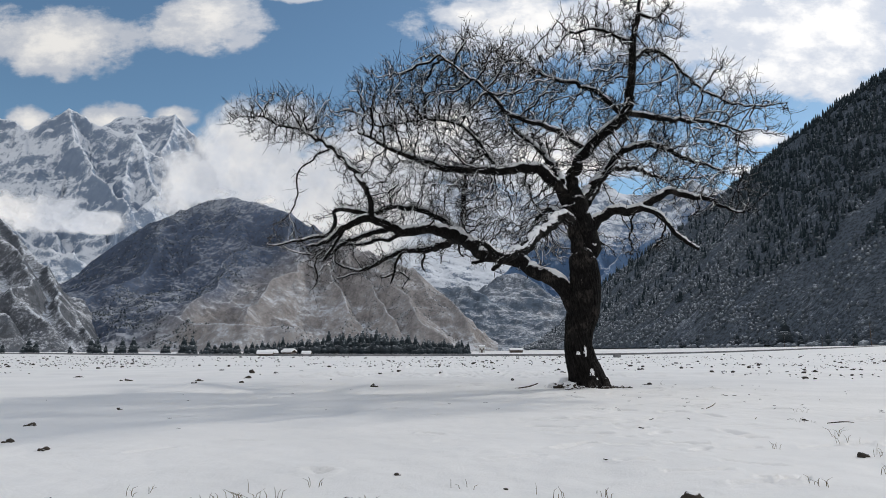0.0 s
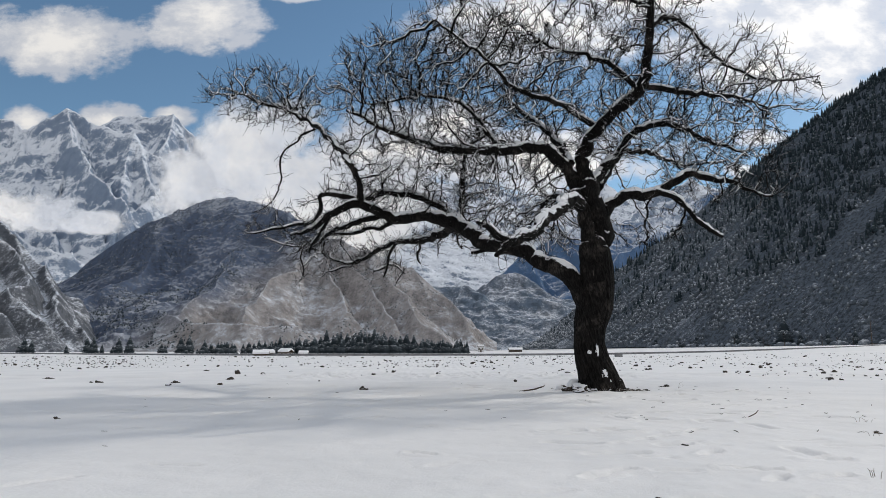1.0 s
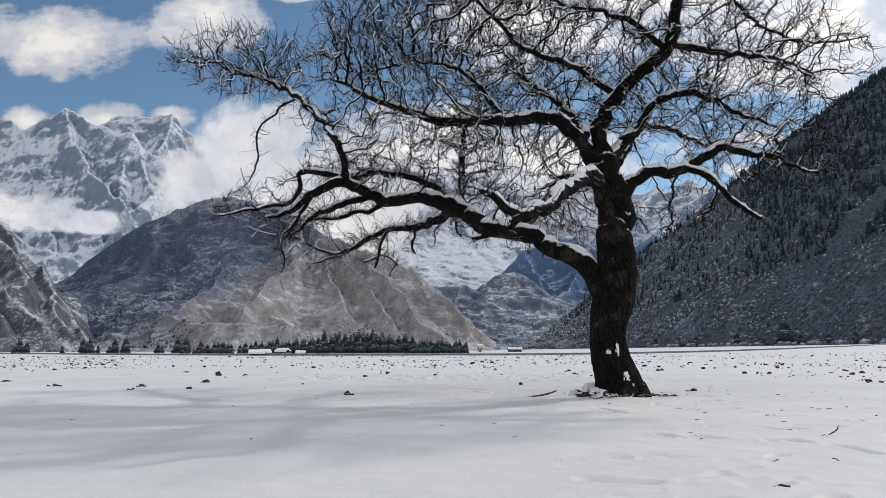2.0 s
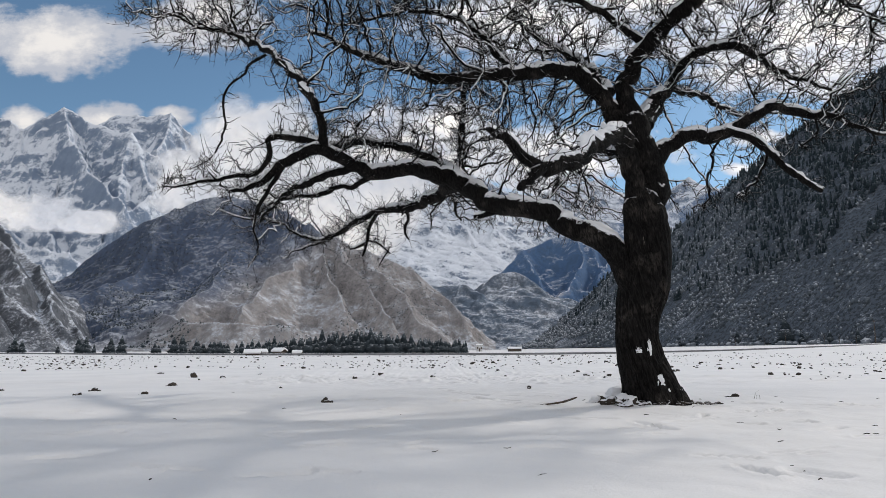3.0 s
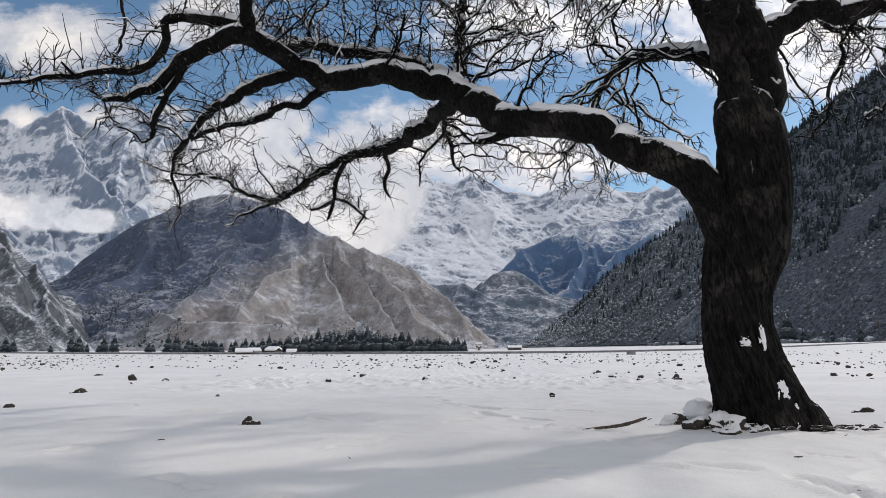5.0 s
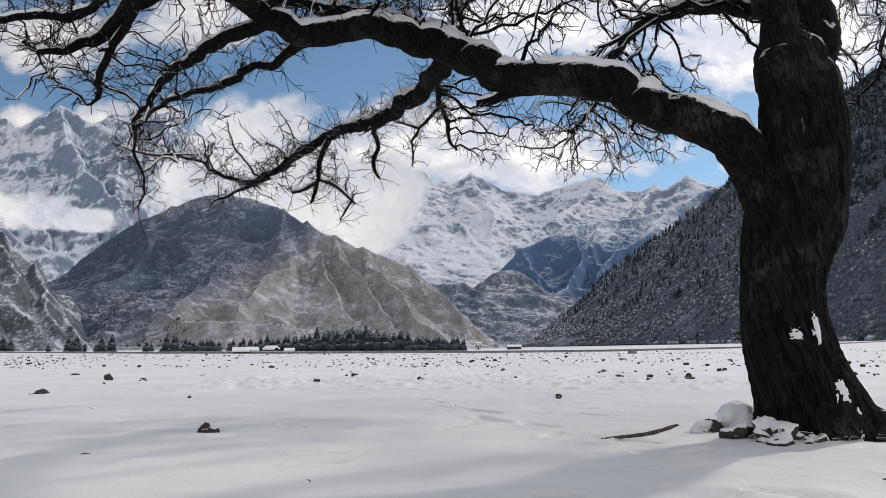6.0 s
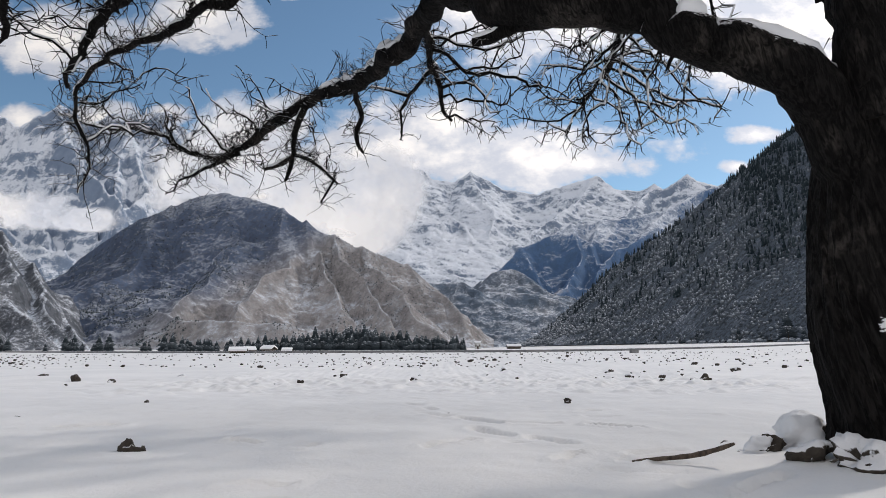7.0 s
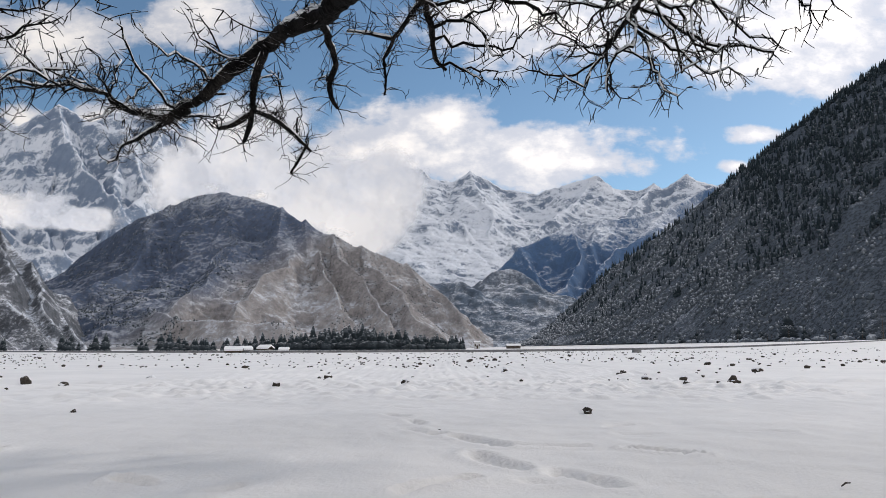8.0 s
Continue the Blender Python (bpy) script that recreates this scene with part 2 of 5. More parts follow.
M_SCAR = mat_plain("bare_wood", (.06, .052, .045, 1), (.15, .13, .11, 1), 9, .8, .02, (5, 5, 1))
M_DRY = mat_plain("dry_grass", (.10, .08, .05, 1), (.24, .19, .11, 1), 8)
M_WALL = mat_plain("hut_wall", (.07, .062, .055, 1), (.15, .13, .115, 1), 1.5)
M_PLASTER = mat_plain("white_plaster", (.55, .55, .54, 1), (.72, .71, .70, 1), 1.5)
M_ROAD = mat_plain("road_concrete", (.13, .135, .14, 1), (.24, .24, .24, 1), .8)
M_CLOUD = mat_cloud()


# ---- arithmetic for forms ----
def hash3(i, j, k, seed):
    h = (i * 374761393 + j * 668265263 + k * 2147483647 + seed * 1274126177) & 0xFFFFFFFF
    h = ((h ^ (h >> 13)) * 1274126177) & 0xFFFFFFFF
    return ((h ^ (h >> 16)) & 0xFFFF) / 65535.0


def vnoise(x, y, z, seed=0):
    """Value noise from 0 to 1 on arrays."""
    x, y, z = np.broadcast_arrays(np.asarray(x, float), np.asarray(y, float), np.asarray(z, float))
    i, j, k = (np.floor(a).astype(np.int64) for a in (x, y, z))
    fx, fy, fz = x - i, y - j, z - k
    fx, fy, fz = (f * f * f * (f * (f * 6 - 15) + 10) for f in (fx, fy, fz))
    total = 0
    for a in (0, 1):
        for b in (0, 1):
            for c in (0, 1):
                total = total + hash3(i + a, j + b, k + c, seed) * (fx if a else 1 - fx) * (fy if b else 1 - fy) * (fz if c else 1 - fz)
    return total


def fbm(x, y, z=0.0, octaves=5, seed=0, gain=.5):
    total, amp, norm = 0, 1.0, 0
    for o in range(octaves):
        total = total + amp * (vnoise(x * 2 ** o, y * 2 ** o, z * 2 ** o, seed + o) - .5)
        x, y = .8 * x - .6 * y, .6 * x + .8 * y
        norm += amp
        amp *= gain
    return 2 * total / norm


def ridged(x, y, octaves=5, seed=0):
    total, amp, norm = 0, 1.0, 0
    for o in range(octaves):
        total = total + amp * (1 - np.abs(2 * vnoise(x * 2 ** o, y * 2 ** o, .5, seed + o) - 1))
        x, y = .8 * x - .6 * y, .6 * x + .8 * y
        norm += amp
        amp *= .5
    return total / norm


def sstep(x, lo, hi):
    f = np.clip((x - lo) / (hi - lo), 0, 1)
    return f * f * (3 - 2 * f)


def mesh_of(name, verts, faces, mat, smooth=True):
    me = bpy.data.meshes.new(name)
    me.from_pydata(np.asarray(verts, float).tolist(), [], faces if isinstance(faces, list) else faces.tolist())
    me.materials.append(mat)
    if smooth:
        me.polygons.foreach_set("use_smooth", [True] * len(me.polygons))
    me.update()
    return me


def part(name, me, parent, label=""):
    ob = new(name, me)
    ob.parent = parent
    return tagged(ob, label) if label else ob


def grid_faces(rows, cols, keep=None):
    a = (np.arange(rows - 1)[:, None] * cols + np.arange(cols - 1)[None, :]).ravel()
    f = np.stack([a, a + 1, a + cols + 1, a + cols], 1)
    return f if keep is None else f[keep.ravel()]


def ground_z(x, y):
    """The field's large form: level, rising gently to the right far off."""
    x, y = np.asarray(x, float), np.asarray(y, float)
    rise = .018 * np.logaddexp(0, (x - 25) / 12) * 12 * sstep(y, 60, 220)
    return .04 + np.minimum(rise, 14) + .05 * fbm(x * .06, y * .06, 0, 3, 5)


# ---- ground ----
def spaced(lo, hi, step, far_lo, far_hi, growth):
    mid = list(np.arange(lo, hi, step))
    s, v, up = step, mid[-1], []
    while v < far_hi:
        s *= growth
        v += s
        up.append(v)
    s, v, down = step, lo, []
    while v > far_lo:
        s *= growth
        v -= s
        down.append(v)
    return np.array(down[::-1] + mid + up)


STEPS = [(0.39, 24.09, 0.65, 23.81), (0.88, 23.63, 1.21, 23.03), (0.96, 22.66, 1.27, 21.93), (1.5, 21.84, 1.75, 21.26), (0.05, 25.69, 0.25, 25.41), (1.26, 21.46, 1.39, 21.43), (0.38, 24.91, 0.5, 24.47), (-1.7, 22.58, -1.56, 22.49), (3.85, 23.94, 4.14, 23.8), (-0.21, 27.16, 0.31, 26.77), (4.55, 31.15, 5.97, 30.32), (1.28, 28.6, 2.34, 28.06)]
TRACKS = [(2.43, 17.79, 2.75, 17.47), (3.0, 17.17, 3.1, 16.67), (3.1, 16.67, 3.24, 16.16), (3.44, 17.08, 4.16, 17.52), (1.36, 10.32, 1.81, 10.05), (1.66, 9.34, 2.22, 9.46), (2.57, 9.97, 2.87, 10.04), (4.53, 12.14, 4.58, 11.56), (3.89, 9.69, 4.01, 9.32),
          (-6.25, 13.98, -7.01, 14.65), (4.02, 12.67, 4.3, 12.5), (5.2, 14.4, 5.7, 14.2), (6.1, 13.2, 6.5, 12.9), (5.0, 16.0, 5.5, 16.3), (3.3, 13.2, 3.5, 12.9)]


def build_ground():
    xs = spaced(-6, 8, .05, -4200, 4200, 1.16)
    ys = spaced(1.5, 34, .06, -60, 4300, 1.13)
    X, Y = np.meshgrid(xs, ys)
    Z = ground_z(X, Y)
    near = sstep(Y, 200, 60)
    Z += near * (.03 * fbm(X * .9, Y * .9, 0, 4, 11) + .014 * fbm(X * 3.1, Y * 3.1, 0, 3, 12))
    ploughed = sstep(Y, 26.5, 30) * near
    Z += ploughed * .13 * np.maximum(0, fbm(X * 2.9, Y * 2.6, 0, 4, 21)) + ploughed * .03 * fbm(X * 4, Y * 4, 0, 3, 22)
    # prints of boots, and shallow furrows trodden round the tree
    for k, (a, b, c, d2) in enumerate(STEPS):
        L = math.hypot(c - a, d2 - b)
        f = np.clip(((X - a) * (c - a) + (Y - b) * (d2 - b)) / L ** 2, 0, 1)
        d = np.hypot(X - a - f * (c - a), Y - b - f * (d2 - b)) + .11 * fbm(X * 4, Y * 4, 0, 3, 33 + k)
        Z += (1 if k < 7 else .45) * (-.05 * sstep(d, .10, .01) + .014 * np.exp(-((d - .14) / .05) ** 2))
    for a, b, c, d2 in TRACKS:
        L = math.hypot(c - a, d2 - b)
        f = np.clip(((X - a) * (c - a) + (Y - b) * (d2 - b)) / L ** 2, 0, 1)
        d = np.hypot(X - a - f * (c - a), Y - b - f * (d2 - b)) + .05 * fbm(X * 3, Y * 3, 0, 2, 31)
        Z += -.045 * sstep(d, .12, .02) + .014 * np.exp(-((d - .15) / .05) ** 2)
    rng = np.random.default_rng(37)            # broken crust: short dents, most of them beside the tree
    for k in range(190):
        a, b = (rng.uniform(1.5, 9.5), rng.uniform(6, 21)) if k < 130 else (rng.uniform(-7, 3), rng.uniform(6, 25))
        turn, long, deep = rng.normal(.1, .5), rng.uniform(.08, .34), rng.uniform(.02, .06)
        i0, i1 = np.searchsorted(xs, (a - .6, a + .6))
        j0, j1 = np.searchsorted(ys, (b - .6, b + .6))
        px, py = X[j0:j1, i0:i1] - a, Y[j0:j1, i0:i1] - b
        p, q = px * math.cos(turn) + py * math.sin(turn), -px * math.sin(turn) + py * math.cos(turn)
        d = np.hypot(np.maximum(np.abs(p) - long, 0), q) + .05 * fbm(px * 6 + k, py * 6, 0, 2, 38)
        Z[j0:j1, i0:i1] += -deep * sstep(d, .07, .01) + .5 * deep * np.exp(-((d - .10) / .03) ** 2)
    # a low mound of snow and roots at the tree
    Z += .05 * np.exp(-(((X - 4.1) / .9) ** 2 + ((Y - 20.4) / .8) ** 2)) * (1 + .5 * fbm(X * 3, Y * 3, 0, 3, 41))
    me = mesh_of("ground", np.stack([X.ravel(), Y.ravel(), Z.ravel()], 1), grid_faces(len(ys), len(xs)), M_FIELD)
    tagged(new("ground", me), "snow-covered field with dark soil showing through", "field", kind="structure")


build_ground()


# ---- mountains ----
def mountain(name, rows, nu, ns, mat, label, prof=1.15, iso=(), gully=.03, ku=12.0, jag=.004, seed=1, back=.35):
    """rows: across (slope), crest (slope up), base distance, crest distance, base height. iso: (metres, share of the height) of ridges."""
    R = np.array(rows, float)
    u = np.linspace(R[0, 0], R[-1, 0], nu)
    v, yb, yc, zb = (np.interp(u, R[:, 0], R[:, i]) for i in (1, 2, 3, 4))
    tooth = jag * fbm(u * 40, 0 * u, 3.3, 5, seed)
    v = np.convolve(np.pad(v, 6, "edge"), np.ones(13) / 13, "valid") * .45 + v * .55
    s = np.concatenate([np.linspace(0, 1, ns), 1 + back * np.linspace(.04, 1, max(6, ns // 8))])
    U, S = np.meshgrid(u, s)
    YB, YC, ZB, V = (np.broadcast_to(a, U.shape) for a in (yb, yc, zb, v))
    Y = YB + (YC - YB) * S
    X = U * Y
    ZC = V * YC + 1.0
    H = ZC - ZB
    up = np.clip(S, 0, 1)
    Z = ZB + H * up ** prof + YC * tooth[None, :] * up ** 7
    over = np.clip(S - 1, 0, 1)
    Z = np.where(S > 1, Z - H * 1.0 * over / back, Z)
    env = np.clip(up * 3.5, 0, 1) ** .8 * np.clip((1 - up) * 5 + .35, 0, 1)
    wx, wy = 120 * fbm(X / 400, Y / 400, 2.2, 3, seed + 20), 120 * fbm(X / 400, Y / 400, 7.2, 3, seed + 21)
    warp = .9 * fbm(U * 9, S * 2, 1.7, 3, seed + 9)
    rel = gully * 2 * (ridged(U * ku + warp, S * 1.2 + warp, 5, seed) - .6)
    for k, (size, share) in enumerate(iso):
        rel = rel + .62 * share * 2 * (ridged((X + wx) / size + .3 * (k % 2) * Z / size, (Z + .7 * wy) / (2.6 * size), 6, seed + 30 + k) - .6)
    limit = 1.0 + Y * V * (.86 + .14 * up) + YC * tooth[None, :] * up ** 7     # nothing stands above its own crest
    k = .03 * np.abs(H) * (1 - up) + .01
    low = limit - Z
    Z = np.where(S <= 1, limit - np.where(low > k, low, k * np.exp(np.minimum(low / k - 1, 0))), Z)
    # ribs stand out of the face and gullies cut into it, level by level
    near = 1.0 - (YC - YB) * env * rel / Y
    X, Y, Z = X * near, Y * near, 1.15 + (Z - 1.15) * near
    me = mesh_of(name, np.stack([X.ravel(), Y.ravel(), Z.ravel()], 1), grid_faces(len(s), nu), mat)
    tagged(new(name, me), label, "mountain", kind="structure")
    return u, s, X, Y, Z


def ridge_mountain(name, ridges, box, nu, nd, mat, label, steep=.8, ease=.0012, crests=2, gully=(60, 14), rough=((40, 6), (14, 2)), blend=8.0, floor=(-30.0, 0.0), jag=3.0, seed=1):
    """A mountain raised from its ridge lines. ridges: lines of (across, up, distance), slopes as seen from the field. steep: fall of the faces beside
    a ridge, which eases further down. crests: how many lines stand against the sky, unbent. gully: spacing and depth of the runnels that cut the faces. floor: least height at the front, and its rise."""
    u = np.linspace(box[0], box[1], nu)
    d = np.linspace(box[2], box[3], nd)
    U, Y = np.meshgrid(u, d)
    X = U * Y
    wx, wy = 42 * fbm(X / 110, Y / 110, 2.2, 4, seed + 20), 42 * fbm(X / 110, Y / 110, 7.2, 4, seed + 21)
    XX, YY = X + wx, Y + wy
    best, second = np.full(X.shape, -900.0), np.full(X.shape, -900.0)
    along, away = np.zeros(X.shape), np.zeros(X.shape)
    for number, line in enumerate(ridges):
        P = np.array([(a * c, c, 1 + b * c) for a, b, c in line])
        top, s_top, r_top, s0 = np.full(X.shape, -900.0), np.zeros(X.shape), np.zeros(X.shape), 400.0 * number
        for p, q in zip(P[:-1], P[1:]):
            L2 = (q[0] - p[0]) ** 2 + (q[1] - p[1]) ** 2
            f = np.clip(((X - p[0]) * (q[0] - p[0]) + (Y - p[1]) * (q[1] - p[1])) / L2, 0, 1)
            g = np.clip(((XX - p[0]) * (q[0] - p[0]) + (YY - p[1]) * (q[1] - p[1])) / L2, 0, 1)
            r0 = np.hypot(X - p[0] - f * (q[0] - p[0]), Y - p[1] - f * (q[1] - p[1]))
            r1 = np.hypot(XX - p[0] - g * (q[0] - p[0]), YY - p[1] - g * (q[1] - p[1]))
            near = np.maximum(sstep(r0, 8, 60), sstep(P[0, 2] - p[2] - f * (q[2] - p[2]), .04 * P[0, 2], .35 * P[0, 2]) * (number >= crests))
            r, f = r0 + (r1 - r0) * near, f + (g - f) * near
            z = p[2] + f * (q[2] - p[2]) - steep * r / (1 + ease * r)
            m = z > top
            top, s_top, r_top = np.where(m, z, top), np.where(m, s0 + f * L2 ** .5, s_top), np.where(m, r, r_top)
            s0 += L2 ** .5
        top = top + jag * fbm(s_top / 22, s_top * 0, 3.3, 4, seed + 5) * np.exp(-r_top / 25)
        m = top > best
        second = np.where(m, best, np.maximum(second, top))
        along, away = np.where(m, s_top, along), np.where(m, r_top, away)
        h = np.clip(blend - np.abs(best - top), 0, None)
        best = np.where(m, top, best) + h * h / (4 * blend) * (best > -800)
    space, depth = gully
    open_face = sstep(best - second, 0, 30) * sstep(away, 2, 50)
    warp = .5 * fbm(X / space / 2, Y / space / 2, 1.7, 3, seed + 9)
    Z = best - depth * open_face * (1 - ridged(along / space + warp, away / (5 * space) + warp, 4, seed)) * 1.6
    for k, (size, high) in enumerate(rough):
        Z = Z + high * (ridged((X + wx) / size, (Y + wy) / size + .6 * Z / size, 4, seed + 30 + k) - .75) * sstep(away, 1, 30)
    low = floor[0] + floor[1] * (Y - box[2])
    h = np.clip(30 - np.abs(Z - low), 0, None)
    Z = np.maximum(Z, low + 4 * fbm(X / 90, Y / 90, 0, 4, seed + 50)) + h * h / 120
    me = mesh_of(name, np.stack([X.ravel(), Y.ravel(), Z.ravel()], 1), grid_faces(nd, nu), mat)
    tagged(new(name, me), label, "mountain", kind="structure")
    return u, np.linspace(0, 1, nd), X, Y, Z


MASSIF_CREST = [
    [(-0.781, 0.369, 3000), (-0.711, 0.355, 3000), (-0.672, 0.351, 3000), (-0.652, 0.348, 2980), (-0.633, 0.331, 2960), (-0.603, 0.351, 2950), (-0.572, 0.365, 2950), (-0.556, 0.360, 2950), (-0.533, 0.345, 2930), (-0.498, 0.333, 2900), (-0.467, 0.324, 2880)],
    [(-0.467, 0.324, 2880), (-0.456, 0.305, 2850), (-0.422, 0.289, 2830), (-0.402, 0.269, 2800), (-0.381, 0.245, 2780), (-0.358, 0.210, 2750)],
    [(-0.516, 0.342, 3400), (-0.487, 0.356, 3400), (-0.448, 0.353, 3400), (-0.409, 0.356, 3400), (-0.393, 0.340, 3400), (-0.371, 0.319, 3400), (-0.327, 0.271, 3400)],
]
MASSIF_RIBS = [
    [(-0.409, 0.356, 3400), (-0.412, 0.329, 3250), (-0.423, 0.297, 3100)],
    [(-0.572, 0.365, 2950), (-0.560, 0.324, 2800), (-0.528, 0.271, 2640), (-0.491, 0.232, 2520), (-0.464, 0.208, 2450)],
    [(-0.633, 0.331, 2960), (-0.632, 0.297, 2800), (-0.620, 0.254, 2640), (-0.599, 0.210, 2500), (-0.565, 0.159, 2350)],
    [(-0.467, 0.324, 2880), (-0.477, 0.280, 2740), (-0.479, 0.245, 2620), (-0.473, 0.217, 2520)],
    [(-0.456, 0.305, 2850), (-0.444, 0.262, 2700), (-0.431, 0.232, 2600), (-0.460, 0.208, 2500), (-0.491, 0.180, 2400)],
    [(-0.719, 0.271, 2700), (-0.660, 0.189, 2420), (-0.607, 0.154, 2320), (-0.551, 0.142, 2280)],
]
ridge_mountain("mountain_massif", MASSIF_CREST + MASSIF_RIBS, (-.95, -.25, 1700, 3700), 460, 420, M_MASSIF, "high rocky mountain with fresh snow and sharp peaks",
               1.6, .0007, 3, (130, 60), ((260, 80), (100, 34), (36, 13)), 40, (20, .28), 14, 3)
RANGE_CREST = [
    [(-0.248, 0.239, 3700), (-0.147, 0.265, 3700), (-0.062, 0.272, 3700), (-0.024, 0.261, 3700), (-0.007, 0.249, 3700), (0.022, 0.245, 3700), (0.049, 0.258, 3700), (0.075, 0.249, 3700), (0.098, 0.234, 3700), (0.149, 0.227, 3700), (0.176, 0.234, 3700)],
    [(0.176, 0.234, 3700), (0.208, 0.246, 3700), (0.238, 0.252, 3700), (0.261, 0.233, 3700), (0.301, 0.231, 3680), (0.324, 0.239, 3650), (0.337, 0.233, 3620), (0.361, 0.248, 3600), (0.375, 0.256, 3600), (0.388, 0.247, 3600), (0.420, 0.239, 3600), (0.478, 0.220, 3600)],
]
RANGE_RIBS = [
    [(0.049, 0.258, 3700), (0.064, 0.225, 3500), (0.089, 0.191, 3300), (0.072, 0.161, 3150)],
    [(0.238, 0.252, 3700), (0.207, 0.216, 3500), (0.160, 0.182, 3250), (0.109, 0.153, 3050)],
    [(-0.024, 0.261, 3700), (-0.033, 0.226, 3480), (-0.062, 0.179, 3200)],
    [(-0.112, 0.179, 3100), (-0.045, 0.173, 3120), (-0.012, 0.184, 3150), (0.022, 0.191, 3200), (0.040, 0.180, 3200), (0.051, 0.148, 3050)],
    [(0.324, 0.239, 3650), (0.292, 0.208, 3400), (0.257, 0.182, 3200)],
]
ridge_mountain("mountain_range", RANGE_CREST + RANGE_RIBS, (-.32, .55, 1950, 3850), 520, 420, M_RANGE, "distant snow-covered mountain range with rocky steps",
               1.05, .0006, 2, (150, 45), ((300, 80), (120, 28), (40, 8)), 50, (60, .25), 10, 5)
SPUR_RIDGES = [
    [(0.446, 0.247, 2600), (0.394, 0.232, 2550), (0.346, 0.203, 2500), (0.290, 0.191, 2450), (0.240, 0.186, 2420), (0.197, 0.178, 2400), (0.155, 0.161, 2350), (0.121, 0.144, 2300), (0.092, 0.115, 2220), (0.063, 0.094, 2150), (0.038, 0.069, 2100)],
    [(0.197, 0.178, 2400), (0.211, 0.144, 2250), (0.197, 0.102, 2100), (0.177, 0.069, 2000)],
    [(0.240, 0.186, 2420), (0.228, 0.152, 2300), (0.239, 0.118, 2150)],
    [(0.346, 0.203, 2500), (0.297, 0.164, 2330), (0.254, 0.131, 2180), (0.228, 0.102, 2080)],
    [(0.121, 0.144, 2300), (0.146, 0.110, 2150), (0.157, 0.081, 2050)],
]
ridge_mountain("mountain_spur", SPUR_RIDGES, (.0, .52, 1800, 2700), 340, 240, M_SPUR, "rocky spur dusted with snow, tinted blue for haze",
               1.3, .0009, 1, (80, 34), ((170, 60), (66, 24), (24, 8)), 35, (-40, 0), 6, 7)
VALLEY_RIDGES = [
    [(-0.061, 0.102, 1700), (-0.003, 0.092, 1690), (0.034, 0.096, 1680), (0.058, 0.084, 1640), (0.072, 0.057, 1580), (0.068, 0.028, 1520)],
    [(0.063, 0.097, 1900), (0.081, 0.110, 1900), (0.108, 0.115, 1900), (0.133, 0.102, 1860), (0.153, 0.084, 1800), (0.194, 0.069, 1760), (0.234, 0.056, 1750)],
    [(0.087, 0.077, 1650), (0.128, 0.080, 1640), (0.173, 0.070, 1620), (0.218, 0.052, 1600)],
    [(0.021, 0.061, 1500), (0.062, 0.040, 1460), (0.102, 0.024, 1440)],
    [(0.103, 0.044, 1500), (0.152, 0.047, 1480), (0.201, 0.036, 1460)],
]
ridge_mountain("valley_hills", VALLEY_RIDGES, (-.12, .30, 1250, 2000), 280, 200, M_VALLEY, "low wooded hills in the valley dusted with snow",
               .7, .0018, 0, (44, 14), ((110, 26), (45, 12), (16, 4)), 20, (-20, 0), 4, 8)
WOODED_CREST = [
    [(-0.578, 0.047, 1210), (-0.557, 0.091, 1190), (-0.520, 0.132, 1180), (-0.481, 0.161, 1170), (-0.441, 0.185, 1160), (-0.393, 0.206, 1150), (-0.356, 0.222, 1150), (-0.323, 0.228, 1150), (-0.269, 0.218, 1120), (-0.227, 0.201, 1090), (-0.193, 0.179, 1060)],
    [(-0.193, 0.179, 1060), (-0.151, 0.160, 1050), (-0.110, 0.143, 1050), (-0.077, 0.133, 1060), (-0.044, 0.118, 1080), (-0.011, 0.093, 1090), (0.021, 0.061, 1080), (0.045, 0.032, 1060), (0.057, 0.012, 1040)],
]
SHADY_RIBS = [
    [(-0.227, 0.201, 1090), (-0.233, 0.160, 1010), (-0.240, 0.119, 940), (-0.258, 0.078, 860), (-0.285, 0.049, 800)],
    [(-0.310, 0.220, 1140), (-0.283, 0.160, 1030), (-0.313, 0.119, 950), (-0.352, 0.084, 880), (-0.382, 0.055, 830)],
    [(-0.393, 0.206, 1150), (-0.438, 0.144, 1030), (-0.475, 0.103, 960), (-0.505, 0.075, 920), (-0.518, 0.038, 890)],
    [(-0.411, 0.056, 840), (-0.357, 0.041, 770), (-0.284, 0.038, 740), (-0.196, 0.035, 745)],
]
SUNNY_RIBS = [
    [(-0.193, 0.179, 1060), (-0.188, 0.143, 1000), (-0.174, 0.102, 930), (-0.141, 0.061, 860)],
    [(-0.151, 0.160, 1050), (-0.142, 0.131, 990), (-0.101, 0.085, 920), (-0.052, 0.040, 860)],
    [(-0.110, 0.143, 1050), (-0.076, 0.098, 980), (-0.027, 0.061, 920), (0.013, 0.024, 860)],
    [(-0.044, 0.118, 1080), (-0.007, 0.081, 1030), (0.029, 0.044, 980)],
]
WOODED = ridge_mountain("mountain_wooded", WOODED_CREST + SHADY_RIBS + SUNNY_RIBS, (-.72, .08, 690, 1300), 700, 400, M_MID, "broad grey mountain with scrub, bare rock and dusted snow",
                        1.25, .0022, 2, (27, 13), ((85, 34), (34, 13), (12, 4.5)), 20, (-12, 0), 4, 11)
